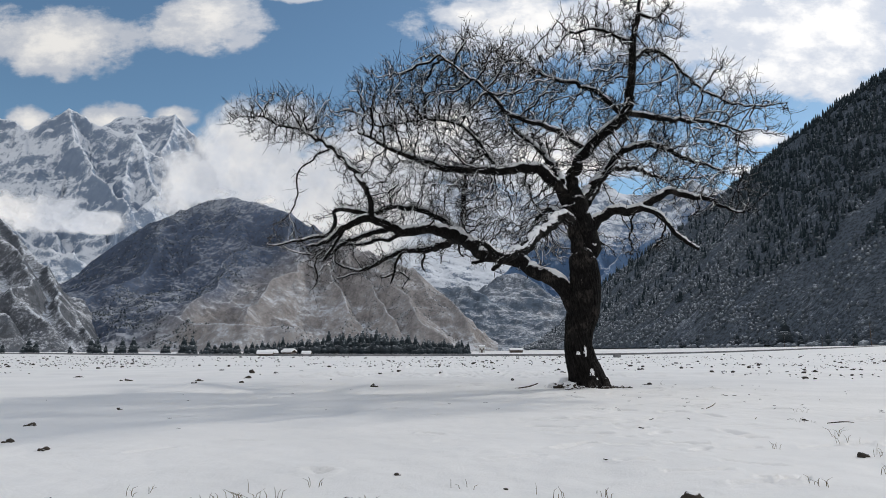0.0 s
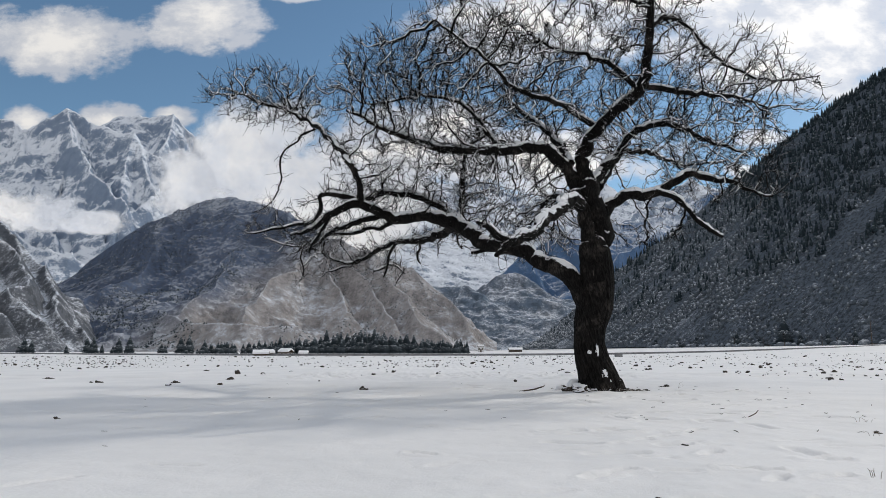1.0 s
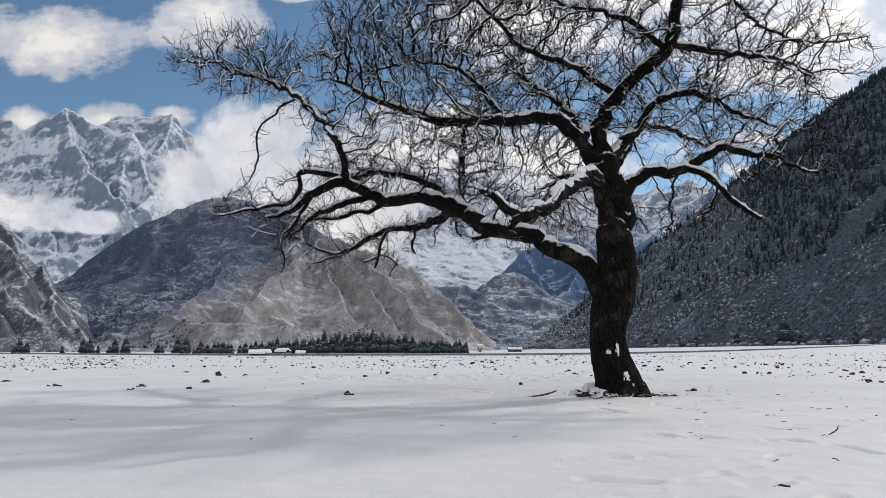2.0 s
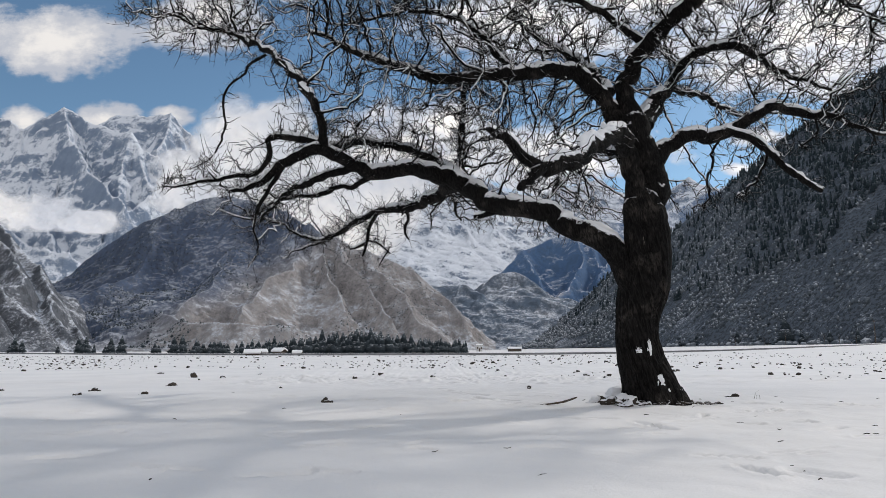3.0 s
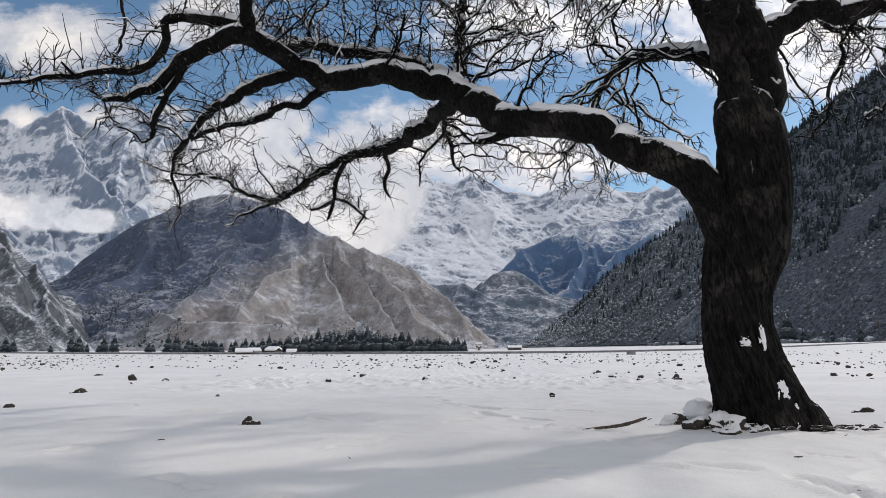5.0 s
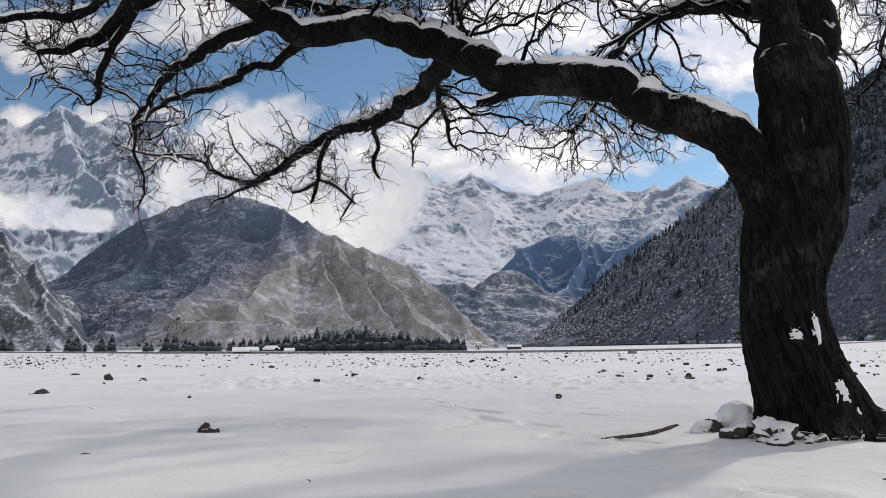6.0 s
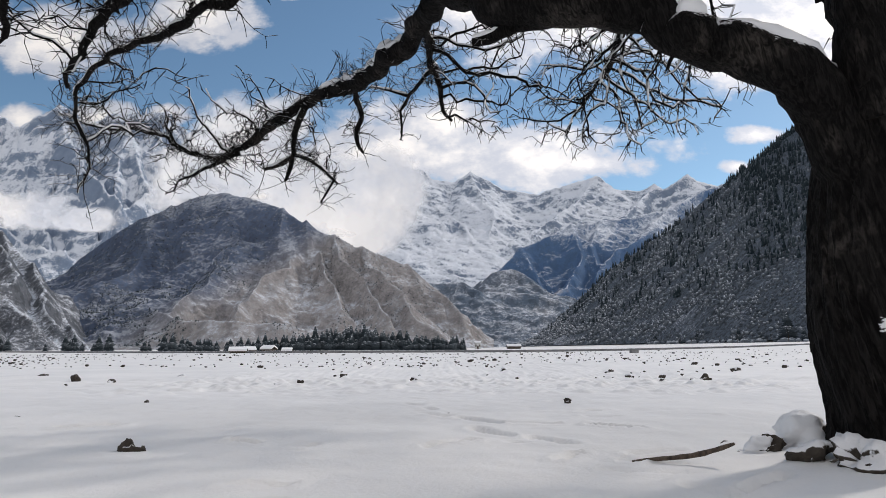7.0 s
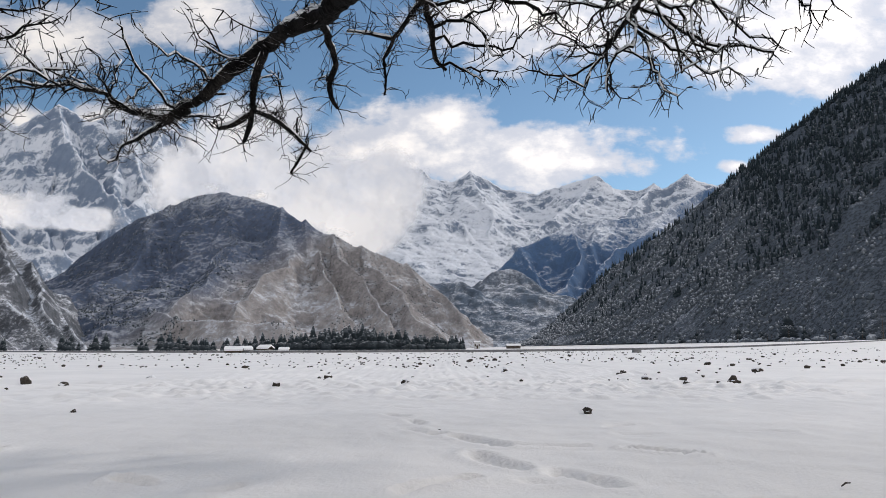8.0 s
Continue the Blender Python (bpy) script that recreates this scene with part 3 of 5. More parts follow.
SLOPE_RIDGES = [
    [(-1.020, 0.474, 1000), (-0.780, 0.301, 950), (-0.688, 0.224, 900), (-0.634, 0.169, 860), (-0.597, 0.130, 820), (-0.560, 0.080, 780), (-0.526, 0.036, 740), (-0.496, 0.005, 700)],
    [(-0.688, 0.224, 900), (-0.653, 0.136, 760), (-0.602, 0.046, 640)],
    [(-0.634, 0.169, 860), (-0.588, 0.087, 740), (-0.558, 0.034, 660)],
    [(-0.780, 0.301, 950), (-0.719, 0.152, 720), (-0.665, 0.046, 600)],
]
ridge_mountain("slope_near", SLOPE_RIDGES, (-1.15, -.42, 540, 1050), 320, 220, M_LEFT, "brown hillside with dry grass and patches of snow",
               1.6, .0014, 1, (24, 7), ((60, 9), (24, 7), (10, 3.5)), 16, (-12, 0), 3, 13)
FU, FS, FX, FY, FZ = mountain("mountain_forest", [(.100, .004, 1250, 1500, 3), (.119, .008, 1200, 1600, 3), (.186, .052, 1000, 1500, 4), (.263, .120, 850, 1400, 5), (.341, .170, 720, 1300, 6), (.421, .234, 620, 1200, 6), (.520, .308, 540, 1050, 6),
                              (.603, .371, 480, 950, 6), (.693, .427, 440, 880, 6), (.95, .52, 380, 800, 6), (1.4, .6, 320, 700, 6)],
         340, 160, M_FOREST, "steep shaded mountainside of dark conifers and frosted shrubs", .95, ((200, .04), (50, .015)), .015, 16, .004, 17)


# ---- clouds lying against the mountains ----
def cloud_bank(name, y0, blobs, box, seed, label, thin=-.12, gain=1.0):
    """A drift of vapour as a wavy sheet cut to the cloud's outline."""
    u0, u1, v0, v1 = box
    nu, nv = 220, 150
    U, V = np.meshgrid(np.linspace(u0, u1, nu), np.linspace(v0, v1, nv))
    d = np.full(U.shape, -9.0)
    for a, b, wa, hb in blobs:
        d = np.maximum(d, 1 - np.sqrt(((U - a) / wa) ** 2 + ((V - b) / hb) ** 2))
    d = d + .55 * fbm(U * 22 * (1 + 2 * thin), V * 26 * (1 + 2 * thin), 0, 5, seed) * (1 + thin) + .30 - thin
    Y = y0 - 60 * np.clip(d, -.5, 1.2) + 10 * fbm(U * 14, V * 14, 0, 3, seed + 3)
    keep = d > -.25
    keep = (keep[:-1, :-1] & keep[1:, :-1] & keep[:-1, 1:] & keep[1:, 1:])
    me = mesh_of(name, np.stack([(U * Y).ravel(), Y.ravel(), (V * Y + 1).ravel()], 1), grid_faces(nv, nu, keep), M_CLOUD)
    at = me.attributes.new("vapour", "FLOAT", "POINT")
    at.data.foreach_set("value", np.clip(d, -1, 1.5).ravel() * gain)
    bm = bmesh.new()
    bm.from_mesh(me)
    bmesh.ops.delete(bm, geom=[v for v in bm.verts if not v.link_faces], context="VERTS")
    bm.to_mesh(me)
    bm.free()
    ob = tagged(new(name, me), label, "cloud", kind="structure")
    ob.visible_shadow = False
    return ob


cloud_bank("backdrop_cloud_bank", 1900, [(-.300, .290, .090, .085), (-.20, .235, .125, .080), (-.115, .185, .07, .05), (-.375, .255, .06, .05), (-.25, .33, .06, .05), (-.10, .245, .07, .05)],
           (-.50, .04, .10, .44), 51, "white cloud drifting against the mountain")
cloud_bank("backdrop_summit_mist", 1140, [(-.335, .236, .060, .022), (-.26, .222, .05, .016), (-.14, .165, .05, .022)], (-.46, -.06, .12, .29), 57, "thin mist round the summit", .35, .5)
cloud_bank("backdrop_low_mist", 2000, [(-.62, .205, .11, .034), (-.52, .190, .06, .022)], (-.80, -.40, .13, .27), 53, "thin pale mist below the peaks", .12)
cloud_bank("backdrop_valley_mist", 1480, [(.172, .078, .028, .026), (.15, .05, .04, .016)], (.10, .24, .02, .12), 55, "small wisp of mist in the valley", .45, .35)


# ---- the old tree ----
def smooth_line(pts, step):
    """Catmull-Rom through (x, y, z, r) points, resampled."""
    P = np.array(pts, float)
    P = np.vstack([2 * P[0] - P[1], P, 2 * P[-1] - P[-2]])
    out = []
    for i in range(1, len(P) - 2):
        n = max(2, int(np.linalg.norm(P[i + 1, :3] - P[i, :3]) / step))
        for f in np.arange(n) / n:
            a, b, c, d = P[i - 1], P[i], P[i + 1], P[i + 2]
            out.append(.5 * (2 * b + (c - a) * f + (2 * a - 5 * b + 4 * c - d) * f * f + (3 * b - a - 3 * c + d) * f ** 3))
    out.append(P[-2])
    return np.array(out)


def frames_along(P):
    T = np.gradient(P, axis=0)
    T /= np.linalg.norm(T, axis=1)[:, None] + 1e-9
    ref = np.where(np.abs(T[:, 2:3]) > .9, np.array([[0., 1., 0.]]), np.array([[0., 0., 1.]]))
    A = np.cross(T, ref)
    A /= np.linalg.norm(A, axis=1)[:, None]
    for i in range(1, len(A)):
        a = A[i - 1] - T[i] * np.dot(A[i - 1], T[i])
        A[i] = a / (np.linalg.norm(a) + 1e-9)
    return T, A, np.cross(T, A)


def tube(P, r, sides, lump=0.0, seed=0):
    """Vertices and faces of a tapering limb, closed at both ends."""
    T, A, B = frames_along(P)
    ang = np.linspace(0, 2 * math.pi, sides, endpoint=False)
    ring = A[:, None, :] * np.cos(ang)[None, :, None] + B[:, None, :] * np.sin(ang)[None, :, None]
    V = P[:, None, :] + ring * np.asarray(r)[:, None, None]
    if lump:
        n = .6 * fbm(V[..., 0] * 4, V[..., 1] * 4, V[..., 2] * 4, 3, seed) + fbm(V[..., 0] * 15, V[..., 1] * 15, V[..., 2] * 15, 3, seed + 5)
        V = V + ring * (n * lump * np.asarray(r)[:, None])[..., None]
    n = len(P)
    V = np.vstack([V.reshape(-1, 3), P[:1], P[-1:]])
    i, j = np.meshgrid(np.arange(n - 1), np.arange(sides), indexing="ij")
    k = (j + 1) % sides
    F = np.stack([i * sides + j, i * sides + k, (i + 1) * sides + k, (i + 1) * sides + j], -1).reshape(-1, 4).tolist()
    if sides < 5:
        return V[:-2], F
    for j in range(sides):
        F.append([n * sides, (j + 1) % sides, j])
        F.append([n * sides + 1, (n - 1) * sides + j, (n - 1) * sides + (j + 1) % sides])
    return V, F


def snow_strip(P, r, seed, depth=.5):
    """Snow lying along the upper side of a limb, in broken stretches."""
    T, A, B = frames_along(P)
    flat = 1 - np.abs(T[:, 2])
    up = np.array([0, 0, 1.0]) - T * T[:, 2:3]
    up /= np.linalg.norm(up, axis=1)[:, None] + 1e-9
    side = np.cross(T, up)
    s = np.arange(len(P)) * .07
    h = sstep(flat, .10, .40) * sstep(fbm(s * 1.4, s * 0, seed * 1.3, 4, seed), -.50, -.02)
    verts, faces, m = [], [], 11
    near, far = (.85 + .75 * fbm(s * 2.6, s * 0, seed * .7 + q, 4, seed + 2) for q in (0, 40))
    grain = fbm(P[:, 0:1] * 11, P[:, 1:2] * 11 + np.arange(m)[None, :] * .6, P[:, 2:3] * 11, 3, seed)
    for i in range(len(P)):
        for j in range(m):
            e = j / (m - 1) * 2 - 1
            a = e * (near[i] if e < 0 else far[i])
            lift = (1 - e * e) ** .6
            t = r[i] * 1.0 - .03 * (1 - lift) + h[i] * lift * (depth * min(r[i], .10) + .014) * (1 + .9 * grain[i, j]) + .012 * grain[i, j]
            t = t if h[i] > .03 else r[i] * .55
            verts.append(P[i] + (up[i] * math.cos(a) + side[i] * math.sin(a)) * t)
    runs, now = [], []
    for i in range(len(P) - 1):
        if max(h[i], h[i + 1]) > .03:
            now += [[q, q + 1, q + m + 1, q + m] for q in range(i * m, i * m + m - 1)]
        elif now:
            runs.append(now)
            now = []
    out = []
    for run in runs + [now]:
        used = sorted({q for face in run for q in face})
        where = {q: i for i, q in enumerate(used)}
        if len(run) > 40:
            out.append((np.array([verts[q] for q in used]), [[where[q] for q in face] for face in run]))
    return out


TREE = tagged(new("bare_tree"), "old gnarled leafless tree with snow along its dark limbs", "tree")
TREE.location = (4.15, 20.1, .1)
TREE_AT = np.array([4.15, 20.1, .1])


TRUNK = []


def build_trunk():
    spine = smooth_line([(4.30, 20.40, -0.20, 0.600), (4.30, 20.40, 0.09, 0.557), (4.25, 20.40, 0.27, 0.504), (4.20, 20.40, 0.47, 0.475), (4.08, 20.40, 0.82, 0.432), (4.03, 20.40, 1.06, 0.418), (4.00, 20.40, 1.30, 0.394), (4.03, 20.40, 1.67, 0.389), (4.09, 20.38, 1.98, 0.422), (4.17, 20.33, 2.28, 0.456), (4.21, 20.25, 2.58, 0.442), (4.24, 20.17, 2.87, 0.408), (4.24, 20.13, 3.15, 0.395), (4.27, 20.12, 3.45, 0.350), (4.28, 20.12, 3.80, 0.240)], .03)
    P, r = spine[:, :3], spine[:, 3]
    TRUNK.append(spine)
    sides = 144
    T, A, B = frames_along(P)
    ang = np.linspace(0, 2 * math.pi, sides, endpoint=False)
    Z = np.broadcast_to(P[:, 2:3], (len(P), sides))
    ANG = np.broadcast_to(ang, (len(P), sides)) + .35 * Z
    cx, cy = np.cos(ANG), np.sin(ANG)
    fur = .5 * ridged(cx * 4.2 + 9, cy * 4.2 + Z * .35, 4, 61) + .5 * ridged(cx * 8.5 + .25 * fbm(cx * 3, cy * 3, Z * 2, 2, 66), cy * 8.5 + Z * .6, 2, 65)
    bulge = fbm(cx * 1.2, cy * 1.2, Z * .9, 4, 62)
    plates = ridged(cx * 11 + .5 * Z, cy * 11 + 3, 3, 63) - .55 + .6 * fbm(cx * 5, cy * 5, Z * 2.2, 3, 64)
    flare = np.clip((.75 - Z) / .75, 0, 1) ** 2
    toes = np.maximum(0, np.cos(ang * 5 + .8)) ** 2
    R = r[:, None] * (1 + .06 * bulge + .22 * (fur - .6) + .06 * plates + flare * (.10 + .22 * toes[None, :]))
    V = P[:, None, :] + (A[:, None, :] * np.cos(ang)[None, :, None] + B[:, None, :] * np.sin(ang)[None, :, None]) * R[..., None]
    n = len(P)
    V = np.vstack([V.reshape(-1, 3), P[-1:] + [[0, 0, .1]]])
    i, j = np.meshgrid(np.arange(n - 1), np.arange(sides), indexing="ij")
    k = (j + 1) % sides
    F = np.stack([i * sides + j, i * sides + k, (i + 1) * sides + k, (i + 1) * sides + j], -1).reshape(-1, 4).tolist()
    F += [[n * sides, (n - 1) * sides + j, (n - 1) * sides + (j + 1) % sides] for j in range(sides)]
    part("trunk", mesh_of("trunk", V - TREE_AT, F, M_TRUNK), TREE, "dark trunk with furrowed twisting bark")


build_trunk()

# main limbs: x, y, z, radius along each
BOUGHS = {
    "stem": [(4.05, 20.02, 2.7, .26), (3.95, 20.0, 3.2, .24), (3.90, 19.98, 3.8, .20), (3.87, 19.98, 4.4, .19), (3.84, 19.95, 5.0, .17), (3.75, 19.9, 5.4, .12)],
    "leader": [(4.23, 20.12, 2.9, .38), (4.28, 20.13, 3.6, .37), (4.26, 20.15, 4.3, .35), (4.19, 20.2, 5.0, .33), (4.10, 20.2, 5.6, .28), (4.06, 20.2, 6.0, .20), (4.04, 20.2, 6.6, .175), (4.5, 19.8, 7.35, .145), (5.25, 19.0, 8.0, .14), (5.30, 18.3, 9.0, .11), (5.35, 18.0, 10.0, .08), (5.5, 17.8, 11.2, .03)],
    "low": [(3.98, 20.25, 2.35, .29), (3.64, 20.13, 2.90, .24), (3.30, 20.15, 3.20, .222), (2.85, 20.25, 3.50, .205), (2.34, 20.4, 3.82, .195), (1.80, 20.6, 3.97, .185), (1.30, 20.95, 4.16, .185), (.90, 21.2, 4.42, .19),
            (.45, 21.6, 4.76, .20), (-.29, 21.5, 4.93, .165), (-.90, 21.45, 4.88, .15), (-1.53, 21.4, 5.02, .14), (-2.20, 20.65, 5.20, .125), (-2.81, 20.6, 4.98, .10), (-3.29, 20.7, 4.67, .075), (-3.75, 20.75, 4.39, .05), (-4.15, 20.7, 4.36, .03)],
    "low_back": [(.75, 21.4, 4.50, .15), (.59, 22.0, 4.80, .14), (.04, 23.3, 4.82, .125), (-.55, 24.3, 4.80, .115), (-1.17, 24.9, 4.82, .10), (-1.78, 25.6, 4.78, .09), (-2.5, 26.1, 4.42, .075), (-3.22, 26.5, 4.20, .045), (-3.8, 26.9, 4.1, .026), (-4.6, 27.6, 3.85, .010)],
    "low_curl": [(-2.9, 26.35, 4.30, .06), (-3.3, 26.5, 4.25, .05), (-4.04, 26.8, 4.50, .042), (-4.76, 27.0, 4.93, .032), (-5.67, 27.2, 5.03, .022), (-6.6, 27.3, 5.35, .008)],
    "low_upper": [(.50, 21.65, 4.95, .12), (-.2, 22.4, 5.6, .10), (-.89, 22.9, 6.0, .09), (-1.67, 22.6, 5.92, .08), (-2.15, 21.8, 5.6, .07), (-2.5, 21.0, 5.35, .06)],
    "upright": [(.55, 21.6, 4.8, .12), (.70, 22.3, 5.6, .10), (.68, 23.0, 6.95, .07), (.9, 23.2, 7.5, .05), (1.5, 23.4, 8.1, .035)],
    "high_left": [(-2.2, 20.65, 5.2, .10), (-2.25, 20.0, 5.9, .085), (-2.9, 20.6, 6.8, .075), (-3.72, 21.5, 7.7, .062), (-4.6, 22.2, 8.45, .05), (-5.6, 22.6, 8.85, .035), (-6.9, 22.8, 9.45, .015)],
    "hanging": [(-3.7, 21.5, 7.65, .035), (-4.3, 22.0, 7.55, .03), (-4.91, 22.6, 7.05, .026), (-5.0, 22.9, 6.3, .022), (-5.36, 23.1, 5.72, .017), (-5.9, 23.1, 5.4, .008)],
    "elbow": [(-2.3, 20.6, 5.3, .075), (-2.8, 20.6, 5.42, .07), (-3.30, 20.6, 5.42, .06), (-3.32, 20.5, 4.95, .055), (-3.7, 20.3, 4.55, .045), (-4.47, 19.95, 4.32, .03), (-5.1, 19.8, 4.2, .012)],
    "fork_down": [(-3.0, 20.65, 4.9, .05), (-3.45, 20.84, 4.25, .045), (-3.72, 21.3, 3.95, .03)],
    "fork_mid": [(-.7, 21.5, 4.92, .08), (-1.2, 21.6, 4.90, .07), (-1.71, 21.9, 4.77, .062), (-2.28, 22.3, 4.73, .055), (-2.84, 22.8, 4.71, .048), (-3.87, 23.5, 4.72, .036), (-4.51, 24.0, 4.34, .028), (-4.54, 24.6, 3.77, .020), (-4.88, 25.0, 3.3, .010)],
    "fork_high": [(-1.4, 21.35, 5.02, .09), (-1.8, 21.3, 4.97, .085), (-2.47, 21.6, 4.84, .075), (-3.28, 22.2, 4.65, .06), (-3.75, 22.6, 4.38, .045), (-4.12, 23.0, 4.21, .03)],
    "middle": [(4.0, 20.2, 4.9, .19), (3.55, 20.15, 5.9, .16), (2.75, 20.05, 6.6, .145), (1.6, 19.8, 6.48, .125), (.45, 20.8, 6.8, .12), (-.6, 21.0, 7.1, .09), (-1.7, 21.2, 7.6, .06), (-2.8, 21.4, 8.2, .03)],
    "broken": [(3.82, 19.9, 4.9, .15), (3.2, 18.2, 4.75, .13), (2.51, 16.5, 4.11, .12), (1.75, 15.1, 3.42, .10), (1.30, 14.5, 3.10, .08), (1.10, 14.2, 2.80, .035)],
    "broken_end": [(1.4, 14.6, 3.12, .075), (1.1, 14.3, 3.2, .065), (.66, 13.9, 3.39, .03)],
    "right_low": [(4.3, 20.05, 4.75, .19), (4.75, 20.2, 5.12, .15), (5.2, 20.2, 5.36, .13), (6.0, 20.2, 5.48, .115), (6.9, 20.15, 5.9, .09), (7.5, 20.0, 5.75, .07), (8.1, 19.7, 5.45, .05), (8.8, 19.5, 5.1, .02)],
    "right_drop": [(5.9, 20.2, 5.45, .085), (6.55, 20.1, 5.18, .075), (6.9, 19.8, 4.5, .06), (7.5, 19.75, 4.12, .04)],
    "right_mid": [(4.15, 20.2, 5.6, .15), (4.8, 20.8, 6.45, .125), (5.22, 21.3, 6.8, .11), (5.6, 20.9, 7.35, .10), (6.54, 21.2, 7.65, .085), (8.4, 22.2, 7.5, .055), (9.6, 22.5, 7.1, .02)],
    "back_droop": [(4.3, 20.4, 4.6, .12), (4.0, 22.0, 5.6, .10), (3.6, 24.0, 6.1, .075), (3.5, 25.6, 5.8, .05), (3.2, 27.0, 5.3, .02)],
    "back_right": [(4.4, 20.4, 5.6, .12), (5.4, 22.0, 7.0, .09), (6.8, 24.0, 7.7, .07), (8.6, 25.2, 7.6, .05), (10.4, 25.8, 7.9, .02)],
    "up_left": [(4.3, 20.0, 7.2, .075), (3.3, 19.5, 7.64, .06), (1.9, 19.0, 7.99, .05), (1.06, 18.5, 8.64, .035), (-.06, 18.1, 9.3, .02)],
    "up_mid": [(1.7, 19.9, 6.5, .08), (1.2, 20.6, 7.5, .06), (.5, 21.3, 8.4, .045), (-.45, 21.5, 8.69, .036), (-2.1, 22.0, 8.6, .024), (-2.8, 22.4, 9.2, .015)],
    "up_back": [(3.6, 20.1, 6.2, .11), (3.3, 21.6, 7.6, .085), (2.5, 22.8, 8.7, .06), (2.1, 23.4, 9.6, .035), (1.9, 23.8, 10.2, .015)],
    "top_left": [(5.2, 19.1, 8.0, .08), (4.5, 19.5, 8.9, .065), (3.6, 20.0, 9.35, .05), (2.8, 20.5, 10.0, .03), (2.13, 21.0, 10.5, .012)],
    "top_right": [(5.3, 18.2, 9.2, .065), (6.1, 19.0, 9.9, .055), (7.0, 20.0, 10.1, .045), (8.5, 21.0, 9.4, .035), (9.7, 20.5, 8.7, .025), (10.6, 20.0, 8.67, .01)],
    "right_high": [(5.25, 19.0, 8.0, .08), (6.4, 18.9, 7.75, .065), (7.8, 19.4, 7.85, .045), (9.1, 20.0, 7.8, .02)],
    "crest_left": [(5.33, 18.1, 9.7, .05), (4.5, 18.5, 10.3, .04), (3.74, 18.8, 10.35, .03), (3.33, 18.8, 10.8, .012)],
    "crest_right": [(5.4, 17.9, 10.5, .04), (5.93, 17.9, 10.35, .03), (6.35, 17.9, 10.75, .012)],
    "stub": [(1.7, 20.7, 3.9, .07), (1.3, 20.95, 3.92, .065), (.95, 21.2, 3.88, .04)],
    "drop_a": [(-.85, 24.7, 5.0, .05), (-.74, 25.5, 4.81, .042), (-.76, 25.9, 4.42, .038), (-.65, 26.0, 4.2, .024)],
    "drop_b": [(-1.55, 25.35, 4.8, .055), (-1.79, 25.7, 4.42, .05), (-1.9, 25.9, 4.1, .042), (-2.02, 26.0, 3.71, .026)],
    "drop_foot": [(-1.89, 25.9, 4.08, .04), (-2.13, 26.0, 3.97, .034), (-2.35, 26.0, 3.91, .024)],
    "drop_c": [(-1.85, 25.9, 4.14, .034), (-1.67, 26.5, 4.18, .030), (-1.48, 27.0, 4.08, .026), (-1.32, 27.4, 3.96, .018)],
    "drop_tip": [(-1.38, 27.25, 4.03, .022), (-1.53, 27.4, 3.84, .020), (-1.64, 27.4, 3.63, .014)],
    "drop_d": [(.40, 22.8, 4.85, .055), (.45, 24.0, 5.1, .05), (.5, 25.0, 5.22, .044), (.64, 25.5, 5.05, .04), (.68, 25.8, 4.87, .034), (.84, 25.9, 4.69, .022)],
    "drop_e": [(.55, 24.8, 5.18, .036), (.39, 25.2, 5.25, .032), (.02, 25.8, 5.07, .028), (-.06, 26.1, 4.83, .022), (-.07, 26.3, 4.53, .014)],
    "drop_f": [(.05, 25.75, 5.09, .022), (-.31, 26.0, 5.28, .018), (-.64, 26.2, 5.41, .010)],
}
STUBS = []                             # short broken ends on the limbs
SEEDS = []                             # points from which twigs may grow: x, y, z, radius
for number, (kind, pts) in enumerate(BOUGHS.items()):
    L = smooth_line(pts, .07)
    P, r = L[:, :3].copy(), np.maximum(L[:, 3], .006)
    at, none = np.arange(len(P)), np.zeros(len(P))
    ends = np.minimum(1, np.minimum(at, 16) / 16)[:, None]
    slow = np.stack([fbm(at * .09, none, number + c * 7.7, 3, 71 + c) for c in range(3)], 1)
    quick = np.stack([fbm(at * .30, none, number + c * 5.1, 2, 76 + c) for c in range(3)], 1)
    P += ends * (slow * (.07 + .3 * r[:, None]) + quick * (.05 + .10 * r[:, None]))
    r = r * (1 + (.06 if kind in ("stem", "leader", "low") else .13) * fbm(at * .25, none, number, 3, 75))
    V, F = tube(P, r, 26 if r.max() > .15 else 14, .08 if kind in ("stem", "leader", "low") else .26, 80 + number)
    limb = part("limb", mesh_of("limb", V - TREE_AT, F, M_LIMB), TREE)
    if kind not in ("stem", "hanging"):
        for v, f in snow_strip(P, r, 90 + number):
            part("snow_cap", mesh_of("snow_cap", v - TREE_AT, f, M_SNOW), limb, "strip of settled snow")
    pick = np.random.default_rng(700 + number)
    for i in range(8, len(P) - 4, 4):          # broken stubs
        if .03 < r[i] < .2 and pick.random() < .30:
            g = pick.normal(size=3) + np.array([0, 0, .2])
            g = g / np.linalg.norm(g)
            size = pick.uniform(.010, .022)
            STUBS.append((np.array([P[i], P[i] + g * (r[i] + .06), P[i] + g * (r[i] + pick.uniform(.10, .22)) + pick.normal(size=3) * .02]), np.array([size * 1.4, size, size * .7])))
    for q, rad in zip(P[5::2], r[5::2]):
        if rad < .15 or q[2] > 6:
            SEEDS.append((*q, rad))

